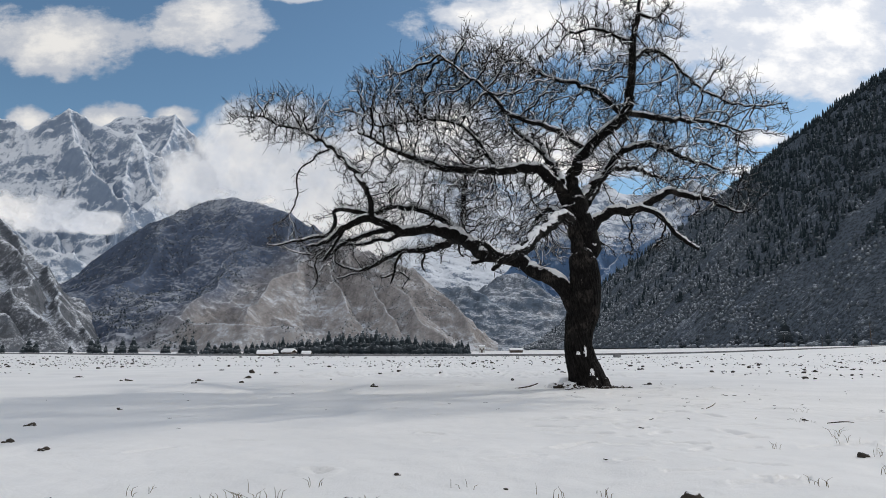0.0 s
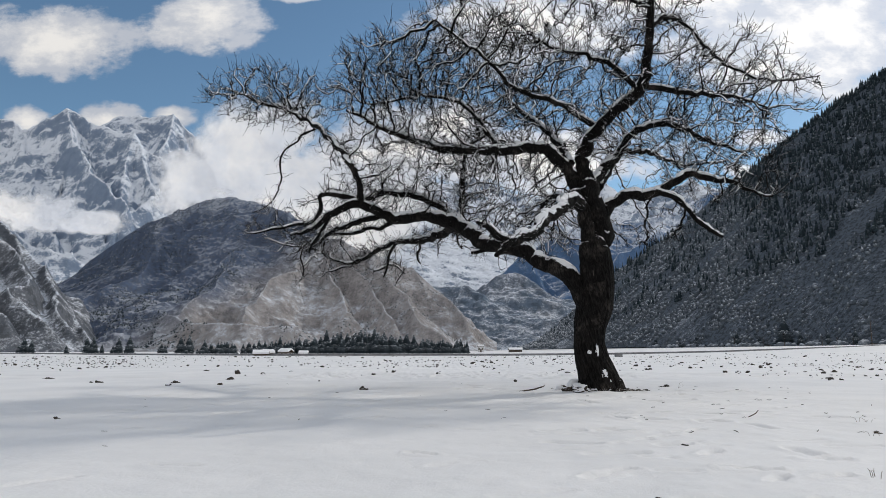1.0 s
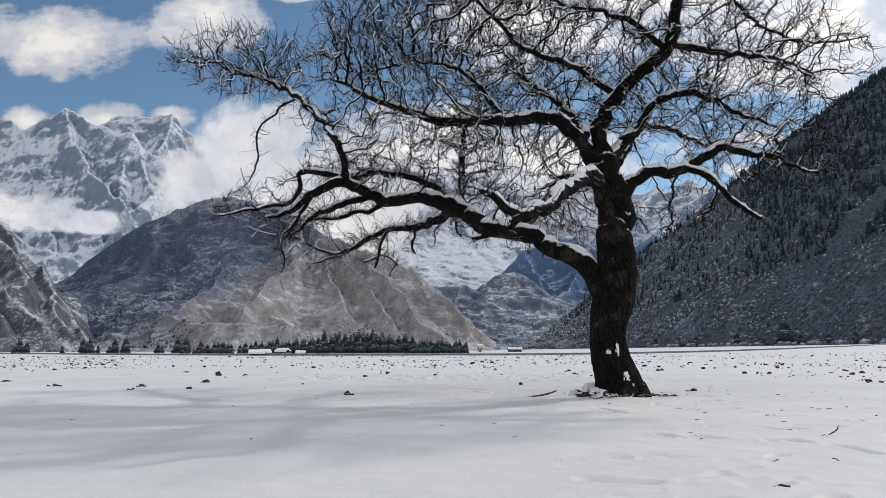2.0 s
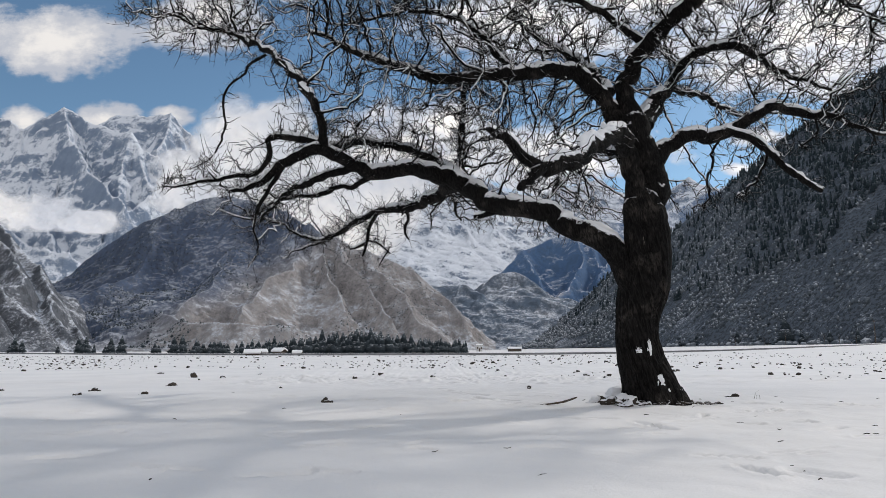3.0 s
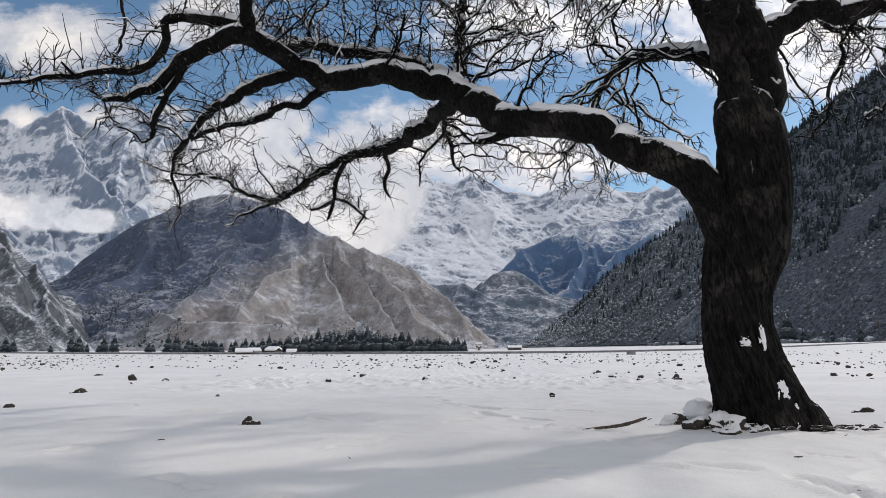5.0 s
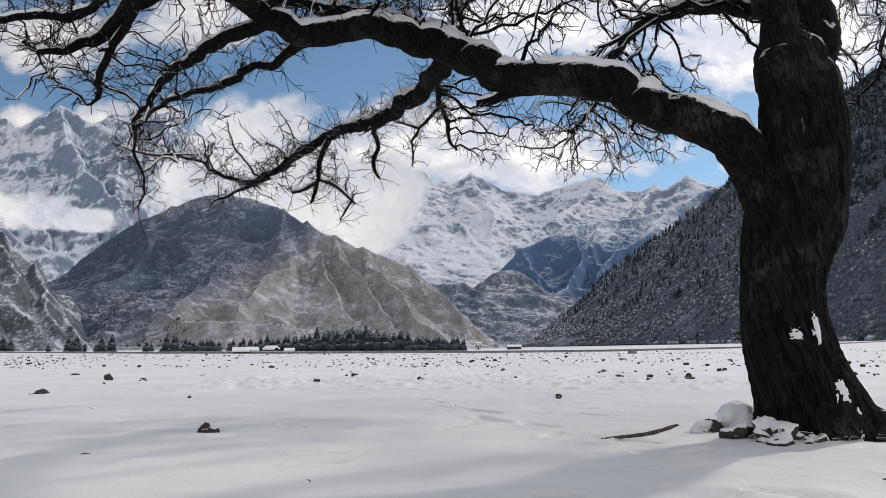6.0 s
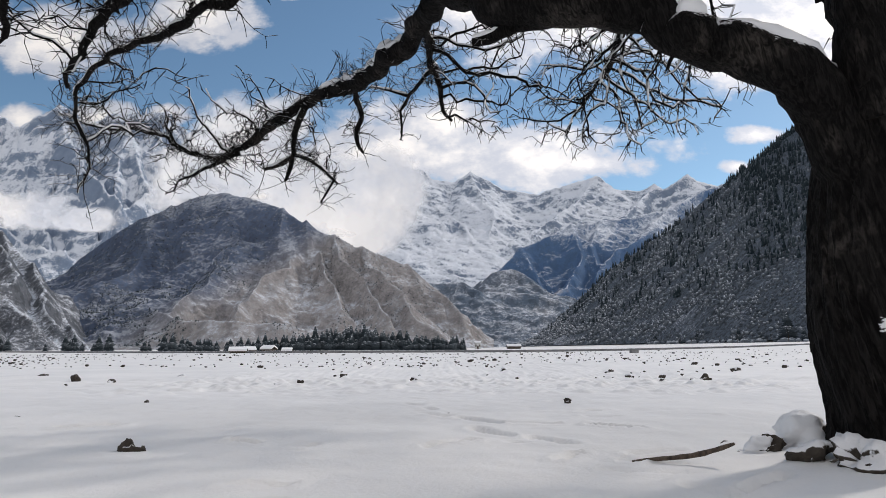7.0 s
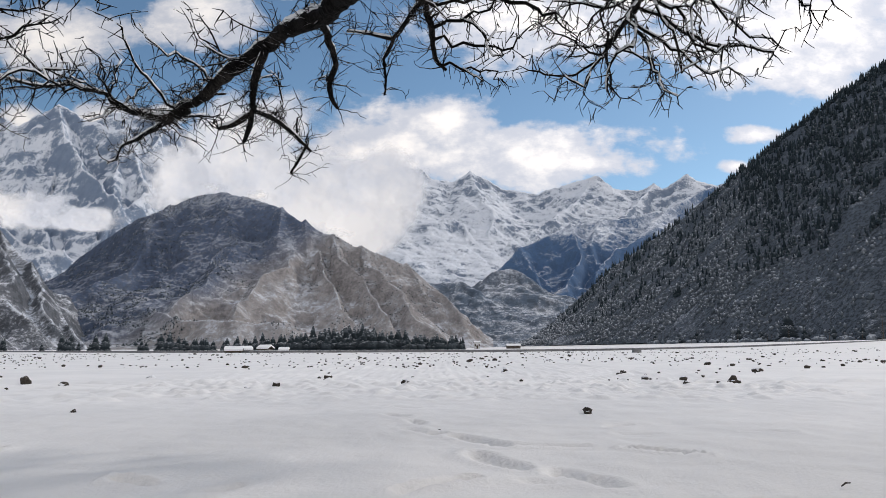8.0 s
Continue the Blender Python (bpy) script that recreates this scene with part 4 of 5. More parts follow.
# twigs grow from the limbs towards points strewn through the crown
CROWN = [((-1.2, 20.6, 8.9), (1.9, 2.2, 1.1), 560), ((1.2, 19.8, 9.6), (2.2, 2.4, .8), 330), ((2.6, 20.8, 8.2), (5.5, 4.0, 2.15), 1750), ((7.6, 20.5, 7.9), (2.9, 3.0, 1.95), 390), ((5.1, 18.5, 10.2), (1.9, 1.5, 1.2), 310), ((-5.0, 22.2, 8.9), (2.4, 1.3, .95), 450), ((-3.8, 21.2, 4.6), (1.8, 1.6, .9), 60),
         ((-3.2, 26.0, 4.7), (2.6, 1.8, .8), 130), ((3.0, 25.0, 5.1), (2.6, 2.2, 1.1), 351), ((8.2, 20.0, 6.0), (1.6, 1.5, 1.2), 132), ((6.2, 22.0, 4.5), (1.3, 1.3, .6), 77), ((-.2, 21.6, 6.5), (3.4, 2.3, 1.3), 640), ((1.7, 20.8, 5.5), (1.9, 1.7, .8), 240), ((-1.8, 21.5, 5.6), (1.8, 1.4, .5), 110), ((9.0, 25.0, 7.2), (2.0, 1.6, 1.2), 88)]


def grow_twigs(step=.16, reach=2.2, kill=.22, rounds=65):
    """Crooked branches that grow towards points strewn through the crown."""
    rng = np.random.default_rng(5)
    A = []
    for c, rad, n in CROWN:
        q = rng.normal(size=(n, 3))
        q *= (rng.random(n) ** (1 / 2.4) / np.linalg.norm(q, axis=1))[:, None]
        A.append(np.array(c) + q * np.array(rad))
    A = np.vstack(A)
    pos = [np.array(s[:3]) for s in SEEDS]
    parent = [-1] * len(pos)
    heading = [np.zeros(3)] * len(pos)
    best, who = np.full(len(A), 1e9), np.zeros(len(A), int)
    fresh = np.arange(len(pos))
    alive = np.ones(len(A), bool)
    for _ in range(rounds):
        Q = np.array([pos[i] for i in fresh])
        for lo in range(0, len(Q), 400):
            d = np.linalg.norm(A[:, None, :] - Q[None, lo:lo + 400], axis=2)
            k = d.argmin(1)
            m = d[np.arange(len(A)), k]
            better = m < best
            best[better], who[better] = m[better], fresh[lo + k[better]]
        alive &= best > kill
        act = np.where(alive & (best < reach))[0]
        if not len(act):
            break
        pulls = {}
        for i in act:
            w = who[i]
            pulls.setdefault(w, []).append((A[i] - pos[w]) / best[i])
        grown = []
        for w, vs in pulls.items():
            g = np.mean(vs, 0)
            g = g / (np.linalg.norm(g) + 1e-9) + .70 * heading[w] + rng.normal(size=3) * (1.1 if rng.random() < .10 else .30)
            g /= np.linalg.norm(g)
            pos.append(pos[w] + g * step * rng.uniform(.6, 1.3))
            parent.append(w)
            heading.append(g)
            grown.append(len(pos) - 1)
        fresh = np.array(grown)
    return pos, parent, heading


def crooked(rng, start, way, length, r0, rise, step=.09, kink=.11):
    """A short twig that wanders, with sharp kinks."""
    P, g = [start], way / (np.linalg.norm(way) + 1e-9)
    for _ in range(max(2, int(length / step))):
        g = g + rng.normal(size=3) * (.65 if rng.random() < .14 else kink) + np.array([0, 0, rise])
        g /= np.linalg.norm(g)
        P.append(P[-1] + g * step * rng.uniform(.7, 1.3))
    return np.array(P), np.linspace(r0, .0036, len(P))


def build_twigs():
    rng = np.random.default_rng(9)
    pos, parent, heading = grow_twigs()
    n0, n = len(SEEDS), len(pos)
    load = np.zeros(n)
    kids = [[] for _ in range(n)]
    for i in range(n - 1, n0 - 1, -1):
        load[i] += 1
        load[parent[i]] += load[i]
        kids[parent[i]].append(i)
    thick = np.minimum(.0060 * load ** .44, .048)
    stout, fine = list(STUBS), []
    for i in range(n):                         # each line follows its heaviest child
        for k, c in enumerate(sorted(kids[i], key=lambda q: -load[q])):
            if i >= n0 and k == 0:
                continue
            chain, rad, q = [pos[i], pos[c]], [min(thick[c] * 1.15, thick[i] if i >= n0 else 9), thick[c]], c
            while kids[q]:
                q = max(kids[q], key=lambda w: load[w])
                chain.append(pos[q])
                rad.append(thick[q])
            rad[-1] = .004
            chain = np.array(chain)
            chain[1:] += rng.normal(size=(len(chain) - 1, 3)) * .026
            stout.append((chain, np.array(rad)))
    # wandering twigs from the branches, and short shoots from those
    for i in range(n0, n):
        for _ in range(1 if rng.random() < .75 else 2):
            high = pos[i][2] > 6.0
            out = pos[i] - np.array([3.2, 20.5, 6.6])
            way = heading[i] * .4 + rng.normal(size=3) * .8 + out / np.linalg.norm(out) * .7 + np.array([0, 0, .05 if high else -.15])
            P, r = crooked(rng, pos[i], way, rng.uniform(.2, .7) * (1.0 if high else .6), .0098, .03 if high else -.02)
            fine.append((P, r))
            for q in P[1:-1]:
                if rng.random() < .42:
                    g = rng.normal(size=3) + out / np.linalg.norm(out) * .6 + np.array([0, 0, .2 if high else 0])
                    fine.append(crooked(rng, q, g, rng.uniform(.08, .28), .0068, .08, .06))
    tall = [i for i in range(n0, n) if pos[i][2] > 8.6 or pos[i][0] < -4.5]
    for i in rng.choice(tall, size=1500):      # straight young shoots standing up from the crown
        g = np.array([rng.normal() * .45, rng.normal() * .45, 1.0]) + heading[i] * .5
        g /= np.linalg.norm(g)
        L = rng.uniform(.15, .55)
        bend = rng.normal(size=3) * .05 * L
        fine.append((np.array([pos[i], pos[i] + g * L * .5 + bend, pos[i] + g * L]), np.array([.0082, .0066, .0036])))
    for i in rng.choice(n0, size=2600):        # knobbly spurs and shoots along the limbs
        g = rng.normal(size=3) + np.array([0, 0, .3])
        fine.append(crooked(rng, pos[i], g, rng.uniform(.10, .6), rng.uniform(.006, .012), .03, .07, .34))
    low = [i for i in range(n0) if pos[i][2] < 5.7 and pos[i][0] < 1.2 and SEEDS[i][3] < .13]
    for i in rng.choice(low, size=900):        # bristling straight shoots along the low limbs
        g = rng.normal(size=3) * np.array([.8, .8, .6]) + np.array([0, 0, .35])
        P, r = crooked(rng, pos[i], g, rng.uniform(.15, .75), rng.uniform(.005, .0085), .02, .08, .13)
        fine.append((P, r))
        for q in P[1:-1]:
            if rng.random() < .45:
                fine.append(crooked(rng, q, g / np.linalg.norm(g) + rng.normal(size=3) * .7, rng.uniform(.06, .25), .0048, .02, .06, .1))
    laden = []                                 # snow lying along the small branches
    for P, r in stout:
        if len(P) > 2 and r.max() > .010 and rng.random() < (.85 if P[0, 2] > 5.6 else .3):
            cut = int(rng.integers(0, 2)), len(P) - int(rng.integers(0, 2))
            Q, w = P[cut[0]:cut[1]].copy(), r[cut[0]:cut[1]]
            if len(Q) < 2:
                continue
            Q[:, 2] += .75 * w + .006
            laden.append((Q, (.7 * w + .007) * rng.uniform(.6, 1.25, len(w))))
    V, F, base = [], [], 0
    for P, r in laden:
        v, f = tube(P, r, 5)
        V.append(v)
        F += [[q + base for q in face] for face in f]
        base += len(v)
    tagged(part("branch_snow", mesh_of("branch_snow", np.vstack(V) - TREE_AT, F, M_SNOW), TREE, "fresh snow lying along small branches"), kind="stuff")
    for name, lines, label in (("branch_tangle", stout, "crooked small branches topped with snow"), ("twig_tangle", fine, "tangle of thin crooked snow-dusted twigs")):
        V, F, base = [], [], 0
        for P, r in lines:
            v, f = tube(P, r, 6 if r[0] > .02 else (4 if name[0] == "b" else 3))
            V.append(v)
            F += [[q + base for q in face] for face in f]
            base += len(v)
        tagged(part(name, mesh_of(name, np.vstack(V) - TREE_AT, F, M_TWIG), TREE, label), kind="stuff")
    return n - n0, len(fine), base


print("twigs", build_twigs())


# ---- small forms ----
def lump(seed, sx, sy, sz, rough=.35, sub=2, flat=False):
    """A stone or clod: an uneven ball, cut level below."""
    bm = bmesh.new()
    bmesh.ops.create_icosphere(bm, subdivisions=sub, radius=1.0)
    V = np.array([v.co[:] for v in bm.verts])
    n = fbm(V[:, 0] * 1.3 + seed, V[:, 1] * 1.3, V[:, 2] * 1.3, 4, seed)
    V = V * (1 + rough * n * 2)[:, None]
    if flat:
        V[:, 2] = np.maximum(V[:, 2], -.35)
    V = V * np.array([sx, sy, sz])
    for v, q in zip(bm.verts, V):
        v.co = q
    me = bpy.data.meshes.new("lump")
    bm.to_mesh(me)
    bm.free()
    me.polygons.foreach_set("use_smooth", [True] * len(me.polygons))
    return me


def joined(name, pieces, mat):
    """One mesh out of (verts, faces) pieces."""
    V, F, base = [], [], 0
    for v, f in pieces:
        V.append(np.asarray(v, float))
        F += [[q + base for q in face] for face in f]
        base += len(v)
    return mesh_of(name, np.vstack(V), F, mat)


# ---- conifers ----
def fir_crown(seed, height, spread, tiers=14, points=12):
    """Drooping ragged whorls of needles."""
    rng = np.random.default_rng(seed)
    pieces = []
    for k in range(tiers):
        f = k / (tiers - 1)
        z = height * (.10 + .86 * f)
        r = spread * (1 - f) ** .85 * rng.uniform(.8, 1.15) + .06
        drop = height * .075 * (1.15 - .5 * f)
        n = points * 2
        a = np.linspace(0, 2 * math.pi, n, endpoint=False) + rng.random()
        rad = np.where(np.arange(n) % 2 == 0, rng.uniform(.75, 1.2, n), rng.uniform(.55, .75, n)) * r
        ring = np.stack([rad * np.cos(a), rad * np.sin(a), z - drop * rad / max(r, .01) + rng.normal(0, .03, n) * height / 6], 1)
        inner = ring * np.array([.35, .35, 1]) + np.array([0, 0, -.02 * height])
        V = np.vstack([[[0, 0, z + height * .07]], ring, inner])
        F = [[0, 1 + j, 1 + (j + 1) % n] for j in range(n)]
        F += [[1 + j, 1 + n + j, 1 + n + (j + 1) % n, 1 + (j + 1) % n] for j in range(n)]
        pieces.append((V, F))
    return joined("crown", pieces, M_FIR)


def fir(seed, height, spread, label):
    t = tagged(new("fir_tree"), label, "conifer", "firs along the field")
    P = np.array([[0, 0, -.3], [0, 0, height * .5], [0, 0, height * .97]])
    v, f = tube(P, np.array([.03, .018, .004]) * height, 6)
    part("trunk", mesh_of("trunk", v, f, M_WOOD), t)
    part("crown", fir_crown(seed, height, spread), t)
    return t


FIRS = [fir(1, 6.2, 2.5, "dark green fir dusted with snow at the field's edge"), fir(2, 6.8, 2.2, "slender dark fir dusted with snow"), fir(3, 5.2, 2.7, "low bushy dark fir dusted with snow")]
FIR_USED = [False, False, False]


def put_fir(k, x, y, scale, rng):
    z = float(ground_z(x, y))
    m = pose(x, y, z, 0, 0, rng.uniform(0, 360)) @ Matrix.Diagonal((scale, scale, scale * rng.uniform(.9, 1.15), 1))
    if FIR_USED[k]:
        c = copy_thing(FIRS[k], Matrix())
        c.matrix_basis = m
    else:
        FIR_USED[k] = True
        FIRS[k].matrix_basis = m


def plant_firs():
    rng = np.random.default_rng(31)
    for i in range(230):                       # the belt behind the road
        u = rng.uniform(-.40, .04) if i % 2 else rng.triangular(-.34, -.10, .05)
        y = rng.uniform(188, 262)
        tall = .45 + .45 * math.exp(-((u + .13) / .10) ** 2) + rng.uniform(-.2, .25)
        put_fir(int(rng.integers(3)), 1 + u * (y - 17), y, tall * y / 215, rng)
    for i in range(22):                        # sparse firs further along
        u = rng.uniform(-.66, -.36)
        y = rng.uniform(270, 340)
        put_fir(int(rng.integers(3)), u * y, y, rng.uniform(.55, 1.25), rng)
    for u, y, s in ((.497, 535, 3.6), (.428, 600, 1.9), (.46, 560, 1.5), (.37, 690, 2.2), (.56, 480, 1.6), (.60, 455, 1.5), (.31, 760, 1.8), (.345, 700, 1.3), (.52, 520, 1.7)):
        put_fir(int(rng.integers(3)), u * y, y, s, rng)


plant_firs()


# ---- forest on the shaded mountainside ----
FOREST = (FU, FS, FX, FY, FZ)


def on_slope(rng, n, u0, u1, s0, s1, surface=None):
    """Places strewn over a mountain, between two bearings and two shares of its height."""
    FU, FS, FX, FY, FZ = surface or FOREST
    ui = np.interp(rng.uniform(u0, u1, n), FU, np.arange(len(FU)))
    si = np.interp(rng.uniform(s0, s1, n), FS, np.arange(len(FS)))
    a, b = np.floor(si).astype(int), np.floor(ui).astype(int)
    a, b = np.minimum(a, len(FS) - 2), np.minimum(b, len(FU) - 2)
    fa, fb = si - a, ui - b
    out = []
    for G in (FX, FY, FZ):
        out.append((G[a, b] * (1 - fa) * (1 - fb) + G[a + 1, b] * fa * (1 - fb) + G[a, b + 1] * (1 - fa) * fb + G[a + 1, b + 1] * fa * fb))
    return np.stack(out, 1)


def brush():
    """Low dark trees and frosted brush on the broad mountain."""
    rng = np.random.default_rng(45)
    spots = np.vstack([on_slope(rng, 17000, -.62, .03, .03, .9, WOODED), on_slope(rng, 9000, -.62, -.3, .1, .9, WOODED)])
    keep = (fbm(spots[:, 0] / 70, spots[:, 1] / 70, 0, 4, 46) > -.02 + .22 * (spots[:, 0] > -230)) & (spots[:, 2] > 3)
    dark, pale = [], []
    for p in spots[keep]:
        r = rng.uniform(.5, 1.25)
        a = np.linspace(0, 2 * math.pi, 5, endpoint=False) + rng.random()
        h, w = r * rng.uniform(1.4, 2.6), r * rng.uniform(.6, 1.1, 5)
        v = np.vstack([np.stack([w * np.cos(a), w * np.sin(a), rng.uniform(0, .4, 5) * h], 1), [[0, 0, h]]]) + p
        (dark if rng.random() < (.65 if p[0] < -260 else .38) else pale).append((v, [[j, (j + 1) % 5, 5] for j in range(5)]))
    tagged(new("mountain_trees", joined("mountain_trees", dark, M_SLOPE_FIR)), "low dark trees scattered over the mountain", "trees", kind="stuff")
    tagged(new("mountain_brush", joined("mountain_brush", pale, M_SHRUB)), "frosted brush scattered over the mountain", "brush", kind="stuff")


def forest():
    rng = np.random.default_rng(41)
    spots = np.vstack([on_slope(rng, 4300, .18, .95, .22, 1.0), on_slope(rng, 900, .18, .95, .97, 1.0), on_slope(rng, 700, .12, .5, .5, 1.0)])
    keep = fbm(spots[:, 0] / 60, spots[:, 1] / 60, 0, 3, 43) + .7 * (spots[:, 2] / 250 - .45) > -.10
    keep &= (spots[:, 0] > .45 * spots[:, 1]) | (rng.random(len(spots)) < .30)        # shrubs take over on the far, lower part
    pieces = []
    for p in spots[keep]:
        h = rng.uniform(6.0, 14.0) * (.75 + .25 * p[1] / 900)
        r = h * rng.uniform(.17, .26)
        V, F = [], []
        for k, (lo, hi, w) in enumerate(((0.05, .5, 1.0), (.32, .78, .72), (.6, 1.0, .42))):
            a = np.linspace(0, 2 * math.pi, 6, endpoint=False) + rng.random()
            rad = r * w * rng.uniform(.7, 1.2, 6)
            b = len(V)
            V += [[p[0] + rad[j] * math.cos(a[j]), p[1] + rad[j] * math.sin(a[j]), p[2] + h * lo + rng.uniform(-.04, .04) * h] for j in range(6)] + [[p[0], p[1], p[2] + h * hi]]
            F += [[b + j, b + (j + 1) % 6, b + 6] for j in range(6)]
        pieces.append((V, F))
    tagged(new("conifer_forest", joined("conifer_forest", pieces, M_SLOPE_FIR)), "dense dark conifers on the mountainside, lightly snowed", "forest", kind="stuff")
    # frosted shrubs and broadleaved trees lower down
    spots = np.vstack([on_slope(rng, 9500, .12, .95, .0, .8), on_slope(rng, 7000, .11, .46, .05, .97)])
    keep = (fbm(spots[:, 0] / 38, spots[:, 1] / 38, 0, 4, 47) > -.16) & ((spots[:, 0] < .5 * spots[:, 1]) | (rng.random(len(spots)) < .5))
    bm = bmesh.new()
    bmesh.ops.create_icosphere(bm, subdivisions=1, radius=1.0)
    base_v = np.array([v.co[:] for v in bm.verts])
    base_f = [[v.index for v in f.verts] for f in bm.faces]
    bm.free()
    pieces = []
    for p in spots[keep]:
        r = rng.uniform(.9, 2.3) * (.6 + .4 * p[1] / 800)
        if rng.random() < .85:
            v = base_v * rng.uniform(.5, 1.4, (len(base_v), 1)) * np.array([r, r, r * rng.uniform(.8, 1.3)]) + p + np.array([0, 0, r * .6])
            pieces.append((v, base_f))
            continue
        a = np.linspace(0, 2 * math.pi, 5, endpoint=False) + rng.random()
        h, w = r * rng.uniform(1.8, 3.2), r * rng.uniform(.6, .95, 5)
        v = np.vstack([np.stack([w * np.cos(a), w * np.sin(a), rng.uniform(.1, .5, 5) * h], 1), [[0, 0, h], [0, 0, -.3]]]) + p
        pieces.append((v, [[j, (j + 1) % 5, 5] for j in range(5)] + [[(j + 1) % 5, j, 6] for j in range(5)]))
    tagged(new("frosted_shrubs", joined("frosted_shrubs", pieces, M_SHRUB)), "frosted grey shrubs and bare trees on the lower slope", "shrubs", kind="stuff")


brush()
forest()


# ---- road with a low wall beyond the field ----
def build_road():
    L = smooth_line([(-480, 470, 0, 0), (-210, 300, 0, 0), (-60, 170, 0, 0), (0, 150, 0, 0), (50, 165, 0, 0), (120, 225, 0, 0), (217, 345, 0, 0), (420, 600, 0, 0), (640, 880, 0, 0)], 6.0)[:, :2]
    T = np.gradient(L, axis=0)
    T /= np.linalg.norm(T, axis=1)[:, None]
    Nn = np.stack([-T[:, 1], T[:, 0]], 1)
    V = []
    prof = ((-3.2, -.5), (-3.2, .42), (-2.9, .45), (-2.9, .30), (2.9, .30), (2.9, -.5))
    for p, n in zip(L, Nn):
        z = float(ground_z(p[0], p[1]))
        V += [(p[0] + n[0] * a, p[1] + n[1] * a, z + b) for a, b in prof]
    F = grid_faces(len(L), len(prof))
    me = mesh_of("road", V, F, M_ROAD, False)
    me.materials.append(M_SNOW)
    for i, f in enumerate(me.polygons):
        if i % (len(prof) - 1) in (1, 3):
            f.material_index = 1
    tagged(new("road", me), "snow-covered road behind a low concrete wall", "road", kind="structure")


build_road()


# ---- huts at the far edge of the field ----
def box_mesh(name, x0, x1, y0, y1, z0, z1, mat, bevel=.03):
    bm = bmesh.new()
    bmesh.ops.create_cube(bm, size=1.0)
    for v in bm.verts:
        v.co = ((x0 + x1) / 2 + v.co.x * (x1 - x0), (y0 + y1) / 2 + v.co.y * (y1 - y0), (z0 + z1) / 2 + v.co.z * (z1 - z0))
    bmesh.ops.bevel(bm, geom=bm.edges[:], offset=bevel, segments=2, affect="EDGES")
    me = bpy.data.meshes.new(name)
    bm.to_mesh(me)
    bm.free()
    me.materials.append(mat)
    return me


def gable(name, w, d, z, rise, thick, mat, over=.35):
    """A pitched roof slab over a plan w by d, ridge along x."""
    pts = []
    for x in (-w / 2 - over, w / 2 + over):
        for y, h in ((-d / 2 - over, -.12), (0, rise), (d / 2 + over, -.12)):
            pts += [(x, y, z + h), (x, y, z + h + thick)]
    F = [[0, 2, 8, 6], [2, 4, 10, 8], [1, 7, 9, 3], [3, 9, 11, 5], [0, 6, 7, 1], [4, 5, 11, 10], [0, 1, 3, 2], [2, 3, 5, 4], [6, 8, 9, 7], [8, 10, 11, 9]]
    return mesh_of(name, pts, F, mat, False)


def hut(x, y, w, d, h, rise, turn, label, wall=None):
    t = tagged(new("hut"), label, "hut")
    t.matrix_basis = pose(x, y, float(ground_z(x, y)) - .05, 0, 0, turn)
    part("wall", box_mesh("wall", -w / 2, w / 2, -d / 2, d / 2, -.3, h, wall or M_WALL), t, "white plastered wall" if wall else "grey-brown wall")
    part("roof", gable("roof", w, d, h, rise, .12, M_WOOD), t)
    part("roof_snow", gable("roof_snow", w, d, h + .13, rise, .38, M_SNOW, .3), t, "thick snow on the roof")
    part("door", box_mesh("door", -.45, .45, -d / 2 - .05, -d / 2 + .02, -.1, min(1.9, h - .15), M_WOOD), t)
    for a in (-w * .33, w * .33):
        part("window", box_mesh("window", a - .35, a + .35, -d / 2 - .04, -d / 2 + .02, h * .4, h * .75, M_WOOD), t, "small dark window")
    return t


hut(-39.2, 152, 2.9, 2.4, .45, .42, 12, "low hut with thick snow on its roof")
hut(-41.5, 186, 2.6, 2.4, .75, .55, -20, "larger hut with steep snow-covered roof")
hut(-45.0, 181, 2.4, 2.0, .55, .45, 30, "small shed with snow-covered roof")
hut(-35.2, 178, 1.8, 1.5, .4, .3, 5, "low shed half buried in snow")
hut(22.5, 400, 3.2, 3.2, 3.4, .5, 0, "pale little tower house in distant snow", M_PLASTER)
hut(35.0, 330, 6.0, 4.0, 1.2, .6, 0, "long low shed under snow")


# ---- saplings, posts and bushes beside the road ----
def sapling(seed, height):
    rng = np.random.default_rng(seed)
    t = tagged(new("sapling"), "thin bare roadside sapling in the snow", "young tree", "saplings along the road")
    P = np.array([[0, 0, -.3], [.05, 0, height * .5], [.0, .05, height]])
    v, f = tube(P, np.array([.14, .10, .03]), 6)
    part("trunk", mesh_of("trunk", v, f, M_WOOD), t)
    pieces = []
    for k in range(26):
        z = height * rng.uniform(.35, .97)
        a = rng.uniform(0, 6.28)
        L = height * .22 * rng.uniform(.4, 1)
        pieces.append(tube(np.array([[0, 0, z], [L * .5 * math.cos(a), L * .5 * math.sin(a), z + L * .5], [L * .8 * math.cos(a), L * .8 * math.sin(a), z + L]]), np.array([.05, .035, .012]), 3))
    part("crown", joined("crown", pieces, M_TWIG), t)
    return t


SAP = sapling(3, 7.0)
for k, (u, y, s) in enumerate(((.424, 520, 1.0), (.466, 505, .8), (.472, 500, .8), (.496, 480, 1.25), (.551, 430, .95), (.572, 415, .7), (.596, 400, .7), (.622, 380, .8), (.40, 560, .7), (.36, 600, .7))):
    m = pose(u * y, y, float(ground_z(u * y, y)), 0, 0, 50 * k) @ Matrix.Diagonal((s, s, s, 1))
    if k == 0:
        SAP.matrix_basis = m
    else:
        copy_thing(SAP, Matrix()).matrix_basis = m


